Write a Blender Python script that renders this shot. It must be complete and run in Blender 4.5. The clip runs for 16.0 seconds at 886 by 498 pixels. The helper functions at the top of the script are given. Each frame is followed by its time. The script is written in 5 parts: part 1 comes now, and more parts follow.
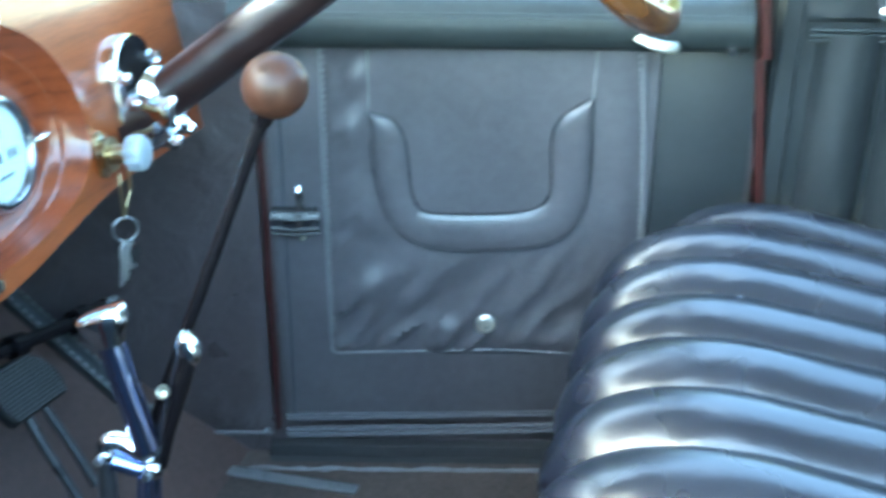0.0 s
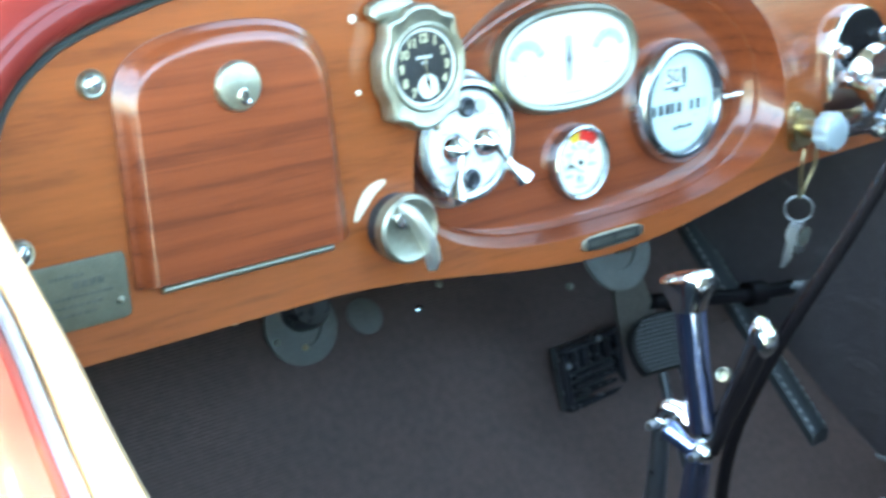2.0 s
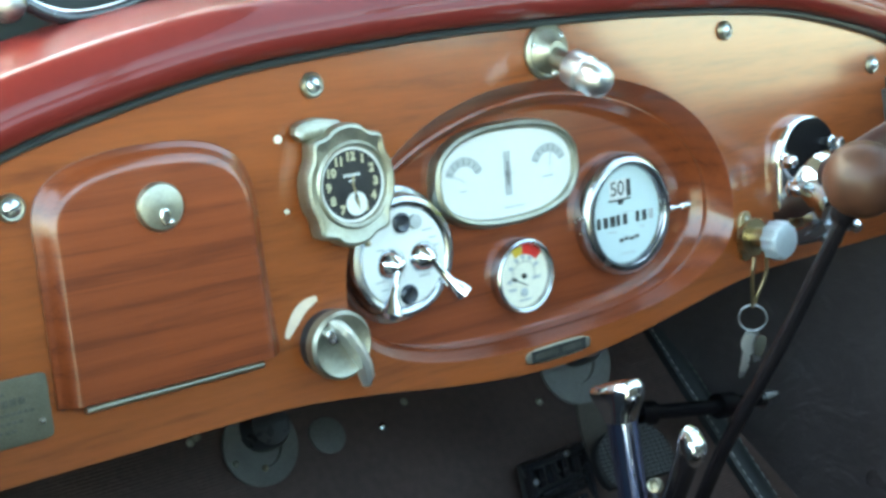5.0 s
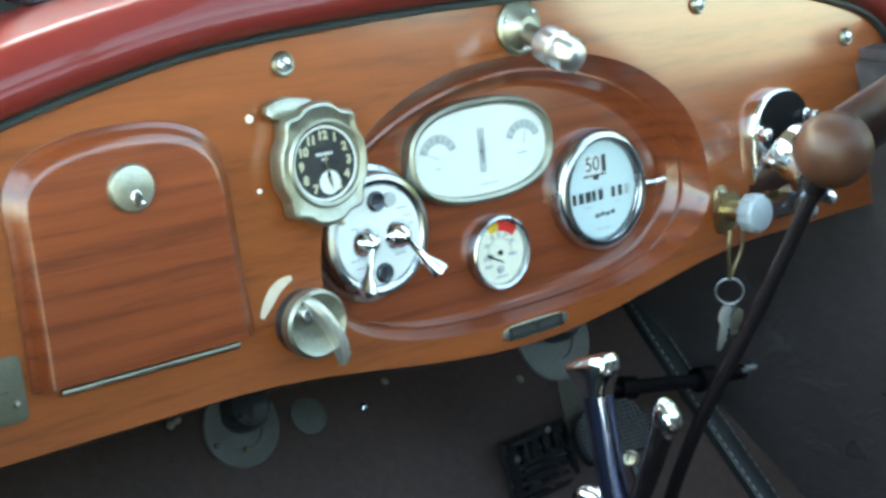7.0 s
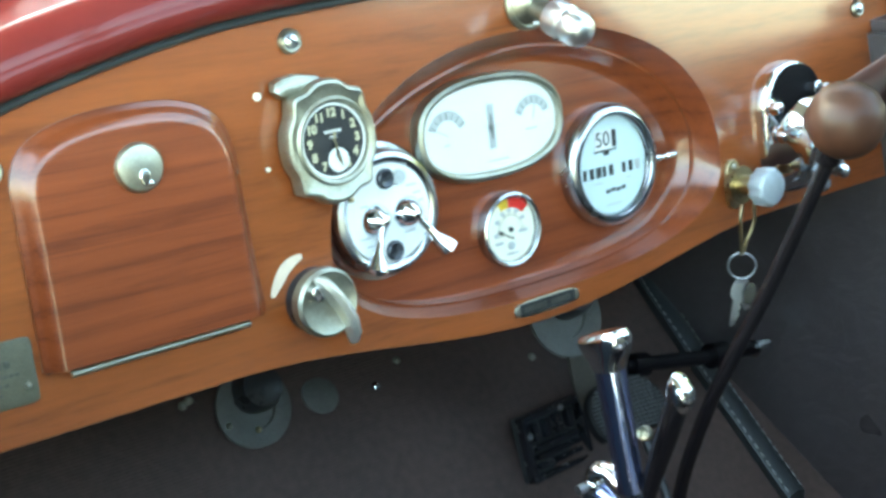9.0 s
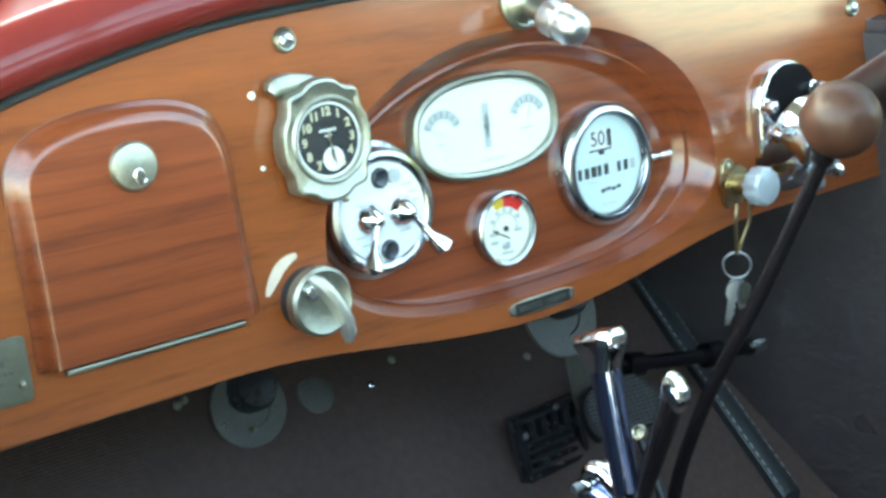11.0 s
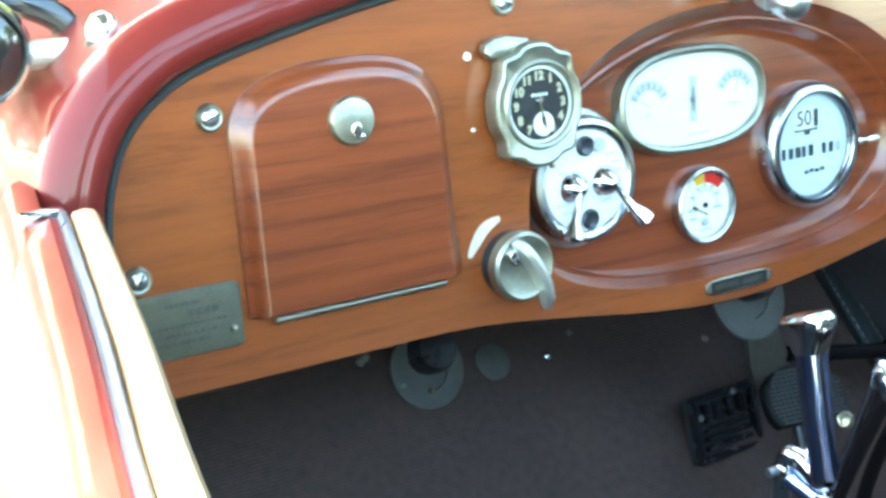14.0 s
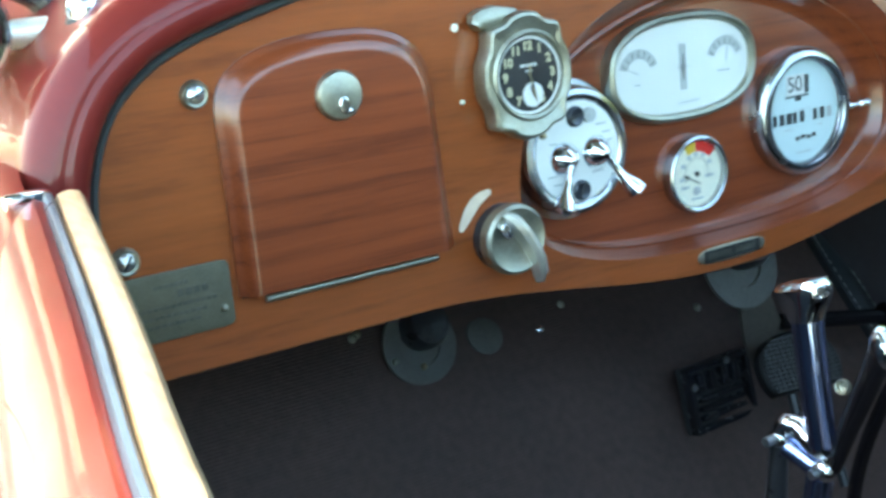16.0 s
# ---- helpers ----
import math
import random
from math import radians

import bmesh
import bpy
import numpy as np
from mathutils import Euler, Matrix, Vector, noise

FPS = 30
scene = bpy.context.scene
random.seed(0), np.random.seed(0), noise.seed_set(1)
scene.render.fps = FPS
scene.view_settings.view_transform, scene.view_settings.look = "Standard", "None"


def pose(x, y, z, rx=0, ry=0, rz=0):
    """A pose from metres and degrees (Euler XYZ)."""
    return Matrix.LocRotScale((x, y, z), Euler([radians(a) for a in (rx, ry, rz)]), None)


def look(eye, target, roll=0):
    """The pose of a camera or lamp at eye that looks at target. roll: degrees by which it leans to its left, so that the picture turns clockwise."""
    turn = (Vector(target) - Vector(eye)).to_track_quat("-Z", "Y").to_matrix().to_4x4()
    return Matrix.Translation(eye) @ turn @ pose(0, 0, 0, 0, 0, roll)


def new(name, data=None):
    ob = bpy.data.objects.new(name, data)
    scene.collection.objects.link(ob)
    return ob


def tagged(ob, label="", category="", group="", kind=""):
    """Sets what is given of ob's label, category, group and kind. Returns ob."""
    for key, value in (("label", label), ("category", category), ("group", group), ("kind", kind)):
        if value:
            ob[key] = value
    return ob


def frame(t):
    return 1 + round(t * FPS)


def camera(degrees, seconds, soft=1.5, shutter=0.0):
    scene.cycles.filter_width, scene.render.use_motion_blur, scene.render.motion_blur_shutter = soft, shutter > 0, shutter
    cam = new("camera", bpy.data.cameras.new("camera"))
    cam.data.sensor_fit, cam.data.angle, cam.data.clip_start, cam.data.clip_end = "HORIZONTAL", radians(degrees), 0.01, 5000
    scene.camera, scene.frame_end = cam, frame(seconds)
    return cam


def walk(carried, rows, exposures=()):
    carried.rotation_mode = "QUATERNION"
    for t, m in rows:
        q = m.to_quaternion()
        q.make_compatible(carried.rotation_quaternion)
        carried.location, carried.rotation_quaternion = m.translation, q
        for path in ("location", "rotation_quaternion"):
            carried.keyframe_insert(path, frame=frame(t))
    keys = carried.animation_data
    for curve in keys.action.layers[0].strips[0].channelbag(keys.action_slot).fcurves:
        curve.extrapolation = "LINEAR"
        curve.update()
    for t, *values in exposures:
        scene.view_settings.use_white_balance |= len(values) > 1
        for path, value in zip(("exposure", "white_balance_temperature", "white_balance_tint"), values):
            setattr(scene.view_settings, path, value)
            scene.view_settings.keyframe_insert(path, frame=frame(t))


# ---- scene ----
cam = camera(38.04, 16.0, soft=3.2, shutter=0.5)
PATH = [
    (0, (-0.6926, -0.5410, 0.9108), (0.2194, -0.3407, 0.5530), 0.52),
    (0.5, (-0.6671, -0.5737, 0.9086), (0.1955, -0.2388, 0.5295), 1.23),
    (1, (-0.6328, -0.5809, 0.8950), (0.1586, -0.1001, 0.5176), 1.12),
    (1.5, (-0.6027, -0.6069, 0.8945), (0.0795, 0.0171, 0.5133), 1.06),
    (2, (-0.5708, -0.6323, 0.8808), (0.0137, 0.0863, 0.5041), 1.64),
    (2.5, (-0.5436, -0.6464, 0.8656), (-0.0179, 0.1130, 0.4823), 0.76),
    (3, (-0.5312, -0.6553, 0.8690), (0.0104, 0.1059, 0.5121), -0.07),
    (3.5, (-0.5284, -0.6694, 0.8746), (0.0260, 0.1049, 0.5694), -0.57),
    (4, (-0.5269, -0.6776, 0.8818), (0.0494, 0.0901, 0.6018), -0.53),
    (4.5, (-0.5276, -0.6731, 0.8823), (0.0572, 0.0873, 0.5998), 0.07),
    (5, (-0.5270, -0.6742, 0.8791), (0.0610, 0.0817, 0.5910), -0.01),
    (7.5, (-0.5212, -0.6802, 0.8749), (0.0705, 0.0648, 0.5668), -0.93),
    (8, (-0.5213, -0.6780, 0.8726), (0.0631, 0.0689, 0.5554), -1.30),
    (8.5, (-0.5209, -0.6756, 0.8719), (0.0618, 0.0730, 0.5558), -1.49),
    (9, (-0.5197, -0.6774, 0.8718), (0.0648, 0.0704, 0.5568), -1.56),
    (11.5, (-0.5190, -0.6774, 0.8709), (0.0681, 0.0682, 0.5557), -1.49),
    (12, (-0.5201, -0.6767, 0.8706), (0.0644, 0.0723, 0.5586), -1.56),
    (12.5, (-0.5315, -0.6699, 0.8689), (0.0280, 0.0962, 0.5526), -1.30),
    (13, (-0.5426, -0.6616, 0.8631), (-0.0329, 0.1355, 0.5393), -1.46),
    (13.5, (-0.5467, -0.6582, 0.8645), (-0.0474, 0.1455, 0.5409), -1.01),
    (14, (-0.5500, -0.6548, 0.8642), (-0.0576, 0.1503, 0.5335), -0.30),
    (14.5, (-0.5526, -0.6508, 0.8622), (-0.0711, 0.1563, 0.5204), -0.80),
    (15, (-0.5528, -0.6491, 0.8628), (-0.0966, 0.1682, 0.5109), -1.24),
    (15.5, (-0.5517, -0.6474, 0.8624), (-0.0795, 0.1604, 0.5095), -0.88),
    (16, (-0.5476, -0.6466, 0.8611), (-0.0508, 0.1479, 0.5118), -1.29),
]
walk(cam, [(t, look(eye, target, roll)) for t, eye, target, roll in PATH], [(0, 4.42, 5900, -17), (0.5, 4.52, 6000, -16), (1.0, 4.73, 6300, -15), (1.5, 4.5, 6700, -14), (2.2, 4.43, 6800, -13), (3.2, 4.29, 7300, -13), (4.1, 3.82, 7800, -14), (5.0, 3.65, 7800, -14), (7.5, 3.64, 7900, -13), (8.0, 3.64, 7900, -13), (8.6, 3.88, 7900, -13), (12.0, 4.00, 7800, -14), (13.3, 4.16, 6950, -15), (14.6, 4.09, 6950, -14), (15.4, 3.64, 6950, -13), (16.0, 3.40, 6950, -13)])

# ---- light ----
SUN_EL, SUN_AZ = radians(50), radians(-30)  # azimuth from +y towards +x
world = bpy.data.worlds.new("sky")
scene.world = world
world.use_nodes = True
wn = world.node_tree.nodes
sky = wn.new("ShaderNodeTexSky")
sky.sky_type, sky.sun_disc = "NISHITA", False
sky.sun_elevation, sky.sun_rotation = SUN_EL, SUN_AZ
sky.air_density, sky.dust_density = 1.0, 2.5
wn["Background"].inputs["Strength"].default_value = 0.20
world.node_tree.links.new(sky.outputs[0], wn["Background"].inputs["Color"])
sun = new("sun", bpy.data.lights.new("sun", "SUN"))
sun.data.energy, sun.data.angle, sun.data.color = 4.0, radians(1.0), (1.0, 0.95, 0.88)
sun_from = Vector((math.sin(SUN_AZ) * math.cos(SUN_EL), math.cos(SUN_AZ) * math.cos(SUN_EL), math.sin(SUN_EL)))
sun.matrix_basis = look(sun_from * 8, (0, 0, 0))

# ---- materials ----


def mat(name, color, rough=0.5, metal=0.0, vary=0.15, scale=30.0, bump=0.0, bump_scale=200.0, coat=0.0, stretch=(1, 1, 1), spec=0.5, rvary=0.1):
    """A plain surface with uneven tone at two scales, uneven gloss and a fine relief."""
    m = bpy.data.materials.new(name)
    m.use_nodes = True
    n, l = m.node_tree.nodes, m.node_tree.links
    b = n["Principled BSDF"]
    b.inputs["Metallic"].default_value = metal
    b.inputs["Coat Weight"].default_value = coat
    b.inputs["Coat Roughness"].default_value = 0.05
    b.inputs["Specular IOR Level"].default_value = spec
    co = n.new("ShaderNodeTexCoord")
    mp = n.new("ShaderNodeMapping")
    mp.inputs["Scale"].default_value = stretch
    l.new(co.outputs["Object"], mp.inputs[0])
    n1, n2 = n.new("ShaderNodeTexNoise"), n.new("ShaderNodeTexNoise")
    for k, (node, sc, det) in enumerate(((n1, scale, 3), (n2, scale * 9, 5))):
        node.inputs["Scale"].default_value, node.inputs["Detail"].default_value = sc, det
        l.new(mp.outputs[0], node.inputs["Vector"])
    add = n.new("ShaderNodeMath")
    add.operation = "ADD"
    l.new(n1.outputs[0], add.inputs[0])
    l.new(n2.outputs[0], add.inputs[1])
    rng = n.new("ShaderNodeMapRange")
    rng.inputs["From Min"].default_value, rng.inputs["From Max"].default_value = 0.6, 1.4
    rng.inputs["To Min"].default_value, rng.inputs["To Max"].default_value = 1 - vary, 1 + vary
    l.new(add.outputs[0], rng.inputs[0])
    mix = n.new("ShaderNodeVectorMath")
    mix.operation = "SCALE"
    mix.inputs[0].default_value = color[:3]
    l.new(rng.outputs[0], mix.inputs["Scale"])
    l.new(mix.outputs[0], b.inputs["Base Color"])
    rr = n.new("ShaderNodeMapRange")
    rr.inputs["From Min"].default_value, rr.inputs["From Max"].default_value = 0.3, 0.7
    rr.inputs["To Min"].default_value, rr.inputs["To Max"].default_value = max(0.02, rough - rvary * rough), rough + rvary
    l.new(n1.outputs[0], rr.inputs[0])
    l.new(rr.outputs[0], b.inputs["Roughness"])
    if bump:
        n3 = n.new("ShaderNodeTexNoise")
        n3.inputs["Scale"].default_value, n3.inputs["Detail"].default_value = bump_scale, 4
        l.new(mp.outputs[0], n3.inputs["Vector"])
        bp = n.new("ShaderNodeBump")
        bp.inputs["Strength"].default_value, bp.inputs["Distance"].default_value = bump, 0.002
        l.new(n3.outputs[0], bp.inputs["Height"])
        l.new(bp.outputs[0], b.inputs["Normal"])
    return m


def wood(name, dark, light, grain=(2.0, 22.0, 22.0), coat=0.6, rough=0.3, seed=0.0, vein=0.5, lean=4.0):
    """Varnished timber: flowing veins along x, streaks, fine pores and a warm coat."""
    m = bpy.data.materials.new(name)
    m.use_nodes = True
    n, l = m.node_tree.nodes, m.node_tree.links
    b = n["Principled BSDF"]
    co = n.new("ShaderNodeTexCoord")

    def mapped(scale, turn=0.0):
        mp = n.new("ShaderNodeMapping")
        mp.inputs["Scale"].default_value = scale
        mp.inputs["Location"].default_value = (seed, seed * 1.7, seed)
        mp.inputs["Rotation"].default_value = (0, 0, radians(turn))
        l.new(co.outputs["Object"], mp.inputs[0])
        return mp

    def grey(kind, vector, **values):
        node = n.new(kind)
        for key, value in values.items():
            node.inputs[key.replace("_", " ")].default_value = value
        l.new(vector.outputs[0], node.inputs["Vector"])
        return node

    def weigh(a, factor, plus=None):
        node = n.new("ShaderNodeMath")
        node.operation = "MULTIPLY_ADD"
        l.new(a, node.inputs[0])
        node.inputs[1].default_value = factor
        node.inputs[2].default_value = 0.0
        if plus is not None:
            l.new(plus, node.inputs[2])
        return node.outputs[0]

    along = mapped(grain, lean)
    big = grey("ShaderNodeTexNoise", along, Scale=0.9, Detail=3.0, Distortion=1.0)
    fig = grey("ShaderNodeTexNoise", along, Scale=4.0, Detail=6.0, Roughness=0.6, Distortion=1.2)
    pore = grey("ShaderNodeTexNoise", mapped((grain[0] * 9, grain[1] * 10, grain[2] * 10), lean), Scale=2.0, Detail=5.0, Roughness=0.65)
    wave = grey("ShaderNodeTexWave", mapped((grain[0] / grain[1] * 1.5, 1.0, 1.0), lean), Scale=max(grain) * 0.6, Distortion=16.0, Detail=4.0, Detail_Scale=0.45, Detail_Roughness=0.6)
    wave.bands_direction = "Y"
    sharp = n.new("ShaderNodeMath")
    sharp.operation = "POWER"
    l.new(wave.outputs["Fac"], sharp.inputs[0])
    sharp.inputs[1].default_value = 0.55
    total = weigh(sharp.outputs[0], vein, weigh(fig.outputs[0], 0.75, weigh(big.outputs[0], 0.9, weigh(pore.outputs[0], 0.75))))
    rg = n.new("ShaderNodeMapRange")
    rg.inputs["From Min"].default_value, rg.inputs["From Max"].default_value = 0.84 + vein * 0.25, 1.54 + vein * 0.95
    l.new(total, rg.inputs[0])
    r = n.new("ShaderNodeValToRGB")
    e = r.color_ramp.elements
    e[0].position, e[0].color = 0.0, (*dark, 1)
    e[1].position, e[1].color = 1.0, (*light, 1)
    mid = e.new(0.45)
    mid.color = (*(0.38 * d + 0.62 * q for d, q in zip(dark, light)), 1)
    l.new(rg.outputs[0], r.inputs[0])
    l.new(r.outputs[0], b.inputs["Base Color"])
    rr = n.new("ShaderNodeMapRange")
    rr.inputs["To Min"].default_value, rr.inputs["To Max"].default_value = rough * 1.35, rough * 0.8
    l.new(fig.outputs[0], rr.inputs[0])
    l.new(rr.outputs[0], b.inputs["Roughness"])
    b.inputs["Specular IOR Level"].default_value = 0.25
    b.inputs["Coat Weight"].default_value, b.inputs["Coat Roughness"].default_value, b.inputs["Coat IOR"].default_value = coat, 0.15, 1.52
    wavy = grey("ShaderNodeTexNoise", co, Scale=26.0, Detail=2.0)
    b1, b2 = n.new("ShaderNodeBump"), n.new("ShaderNodeBump")
    b1.inputs["Strength"].default_value, b1.inputs["Distance"].default_value = 0.02, 0.003
    b2.inputs["Strength"].default_value, b2.inputs["Distance"].default_value = 0.14, 0.001
    l.new(wavy.outputs[0], b1.inputs["Height"])
    l.new(pore.outputs[0], b2.inputs["Height"])
    l.new(b1.outputs[0], b2.inputs["Normal"])
    l.new(b2.outputs[0], b.inputs["Normal"])
    l.new(b1.outputs[0], b.inputs["Coat Normal"])
    return m


def leather(name, color, rough=0.42, fold=0.25, fold_scale=14.0, stretch=(1, 1, 1), spec=0.5, rvary=0.14, detail=4):
    """Old hide: fine grain, creases and worn, uneven gloss."""
    m = mat(name, color, rough, vary=0.22, scale=9, stretch=(1, 1, 1), spec=spec, rvary=rvary)
    n, l = m.node_tree.nodes, m.node_tree.links
    b = n["Principled BSDF"]
    co, mp = n.new("ShaderNodeTexCoord"), n.new("ShaderNodeMapping")
    mp.inputs["Scale"].default_value = stretch
    l.new(co.outputs["Object"], mp.inputs[0])
    grain, crease = n.new("ShaderNodeTexVoronoi"), n.new("ShaderNodeTexNoise")
    grain.inputs["Scale"].default_value = 420
    crease.inputs["Scale"].default_value, crease.inputs["Detail"].default_value, crease.inputs["Distortion"].default_value = fold_scale, detail, 0.5
    l.new(co.outputs["Object"], grain.inputs["Vector"])
    l.new(mp.outputs[0], crease.inputs["Vector"])
    b1, b2 = n.new("ShaderNodeBump"), n.new("ShaderNodeBump")
    b1.inputs["Strength"].default_value, b1.inputs["Distance"].default_value = fold, 0.012
    b2.inputs["Strength"].default_value, b2.inputs["Distance"].default_value = 0.12, 0.0008
    l.new(crease.outputs[0], b1.inputs["Height"])
    l.new(grain.outputs["Distance"], b2.inputs["Height"])
    l.new(b1.outputs[0], b2.inputs["Normal"])
    l.new(b2.outputs[0], b.inputs["Normal"])
    return m


WALNUT = wood("walnut_veneer", (0.125, 0.028, 0.0090), (0.298, 0.077, 0.0195), grain=(2.0, 19.0, 19.0), coat=1.0, vein=0.20)
WALNUT_LID = wood("walnut_lid", (0.096, 0.019, 0.0075), (0.242, 0.054, 0.017), grain=(1.3, 34.0, 34.0), seed=3.1, coat=1.0, vein=0.3, lean=-2.0)
ASH = wood("ash_rail", (0.33, 0.21, 0.12), (0.45, 0.315, 0.20), grain=(22, 3, 22), coat=0.2, rough=0.45)
KNOB_WOOD = wood("knob_wood", (0.020, 0.008, 0.005), (0.052, 0.020, 0.011), grain=(14, 14, 4), coat=0.15, rough=0.48)
RIM_WOOD = wood("rim_wood", (0.05, 0.018, 0.008), (0.15, 0.06, 0.018), grain=(8, 8, 8), coat=0.8, rough=0.2)
HIDE = leather("black_hide", (0.045, 0.049, 0.058), 0.40)
HIDE_DOOR = leather("door_hide", (0.074, 0.070, 0.078), 0.35, fold=0.16, fold_scale=24, spec=0.85, rvary=0.06, detail=3)
HIDE_KICK = leather("kick_panel_hide", (0.058, 0.047, 0.050), 0.31, fold=0.8, fold_scale=16, stretch=(1, 1, 3.0), spec=0.95, detail=6)
HIDE_SEAT = leather("seat_hide", (0.010, 0.012, 0.020), 0.25, fold=0.12, fold_scale=18, stretch=(1, 0.4, 1), spec=0.75, rvary=0.05)
HIDE_ROLL = leather("roll_hide", (0.024, 0.029, 0.030), 0.48, fold=0.10, fold_scale=20, spec=0.4, rvary=0.06)
HIDE_FLUTE = leather("flute_hide", (0.020, 0.023, 0.026), 0.36, fold=0.08, fold_scale=20, spec=0.7, rvary=0.06)
PIPING = mat("piping", (0.17, 0.17, 0.18), 0.35, vary=0.35, scale=300)
DULL_BEAD = mat("dull_grey_bead", (0.115, 0.115, 0.125), 0.35, vary=0.3, scale=120)
THREAD = mat("thread", (0.30, 0.30, 0.30), 0.7, vary=0.3, scale=500)
BLUED = mat("blued_chrome", (0.42, 0.50, 0.80), 0.10, 1.0, vary=0.06, scale=40, rvary=0.05)
TREAD = mat("scuffed_tread_rubber", (0.050, 0.048, 0.047), 0.5, spec=0.3, vary=0.3, scale=120, bump=0.2)
CHROME = mat("chrome", (0.82, 0.84, 0.87), 0.06, 1.0, vary=0.04, scale=40, rvary=0.05)
SATIN = mat("satin_nickel", (0.74, 0.73, 0.66), 0.45, 0.9, vary=0.12, scale=60, bump=0.08)
NICKEL = mat("worn_nickel", (0.36, 0.35, 0.285), 0.42, 1.0, vary=0.22, scale=60, bump=0.14)
BRASS = mat("tarnished_brass", (0.44, 0.36, 0.22), 0.28, 1.0, vary=0.2, scale=60)
STEEL = mat("dull_steel", (0.30, 0.30, 0.31), 0.42, 1.0, vary=0.2, scale=50)
SCREEN_BLACK = mat("screen_rail_enamel", (0.010, 0.013, 0.012), 0.5, vary=0.3, scale=40, spec=0.3)
ROD_BLACK = mat("japanned_rod", (0.006, 0.005, 0.006), 0.22, vary=0.1, scale=20, spec=0.25, rvary=0.03)
DULL = mat("tarnished_nickel", (0.40, 0.385, 0.31), 0.4, 1.0, vary=0.2, scale=70, bump=0.06)
GREY_TIN = mat("grey_painted_tin", (0.12, 0.115, 0.105), 0.6, 0.2, vary=0.25, scale=40)
BLACK = mat("black_enamel", (0.024, 0.024, 0.027), 0.28, vary=0.3, scale=60)
RUBBER = mat("black_rubber", (0.034, 0.034, 0.036), 0.6, vary=0.3, scale=60, bump=0.2)
FLOOR_MAT = mat("floor_carpet", (0.078, 0.059, 0.052), 0.85, vary=0.45, scale=14, bump=0.5, bump_scale=500)
BOARD = mat("dark_toe_board", (0.084, 0.052, 0.045), 0.8, vary=0.3, scale=12, bump=0.3)
bn, bk = BOARD.node_tree.nodes, BOARD.node_tree.links
ribs_tex, ribs_bump = bn.new("ShaderNodeTexWave"), bn.new("ShaderNodeBump")
ribs_tex.bands_direction = "Y"
ribs_tex.inputs["Scale"].default_value, ribs_tex.inputs["Distortion"].default_value = 95.0, 0.4
bk.new(bn["Texture Coordinate"].outputs["Object"], ribs_tex.inputs["Vector"])
bk.new(ribs_tex.outputs["Fac"], ribs_bump.inputs["Height"])
ribs_bump.inputs["Strength"].default_value, ribs_bump.inputs["Distance"].default_value = 0.3, 0.0012
bk.new(bn["Bump"].outputs[0], ribs_bump.inputs["Normal"])
bk.new(ribs_bump.outputs[0], bn["Principled BSDF"].inputs["Normal"])
RED = mat("maroon_lacquer", (0.128, 0.0160, 0.0140), 0.36, vary=0.10, scale=12, coat=0.40, spec=0.10)
RED.node_tree.nodes["Principled BSDF"].inputs["Coat Roughness"].default_value = 0.05
RED_EDGE = mat("chipped_red_paint", (0.036, 0.008, 0.007), 0.4, vary=0.5, scale=60)
WELT = mat("grey_welting", (0.022, 0.027, 0.029), 0.5, vary=0.2, scale=80)
SEAL = mat("blue_grey_seal", (0.035, 0.048, 0.075), 0.30, vary=0.15, scale=60)
POLISHED = mat("polished_nickel", (0.70, 0.72, 0.74), 0.30, 1.0, vary=0.06, scale=50)
DARK_RING = mat("dark_plated_ring", (0.075, 0.08, 0.095), 0.3, 0.8, vary=0.2, scale=60)
BEZEL = mat("greyed_chrome", (0.47, 0.48, 0.50), 0.20, 1.0, vary=0.1, scale=50, rvary=0.08)
PEDAL_GLOSS = mat("polished_black_rubber", (0.013, 0.014, 0.018), 0.2, vary=0.3, scale=90, spec=0.9)
PAD = mat("worn_pedal_rubber", (0.014, 0.013, 0.013), 0.55, spec=0.15, vary=0.3, scale=80, bump=0.2)
GAITER = mat("brown_gaiter", (0.075, 0.062, 0.050), 0.7, vary=0.3, scale=40, bump=0.3)
FACE = mat("white_dial", (0.70, 0.71, 0.69), 0.55, vary=0.03, scale=40)
FACE_BLUE = mat("pale_blue_dial", (0.58, 0.69, 0.70), 0.5, vary=0.03, scale=40)
CREAM = mat("cream_dial", (0.78, 0.75, 0.62), 0.55, vary=0.05, scale=80)
DIAL_BLACK = mat("black_dial", (0.010, 0.010, 0.012), 0.5, vary=0.2, scale=80)
INK = mat("ink", (0.03, 0.03, 0.032), 0.6, vary=0.2, scale=200)
GREY_INK = mat("grey_ink", (0.42, 0.44, 0.44), 0.6, vary=0.2, scale=200)
SCALE_INK = mat("faded_scale_ink", (0.20, 0.21, 0.21), 0.6, vary=0.2, scale=200)
LUME = mat("aged_lume", (0.50, 0.46, 0.31), 0.6, vary=0.15, scale=200)
YELLOW = mat("yellow_enamel", (0.65, 0.42, 0.03), 0.45, vary=0.1, scale=100)
RED_INK = mat("red_enamel", (0.62, 0.02, 0.015), 0.45, vary=0.1, scale=100)
PLATE = mat("aged_zinc_plate", (0.115, 0.108, 0.078), 0.55, 0.6, vary=0.3, scale=90, bump=0.1)
PLATE_DARK = mat("plate_enamel", (0.022, 0.022, 0.021), 0.4, 0.2, vary=0.2, scale=90)
PLATE_INK = mat("worn_engraving", (0.075, 0.073, 0.060), 0.5, 0.4, vary=0.5, scale=120)
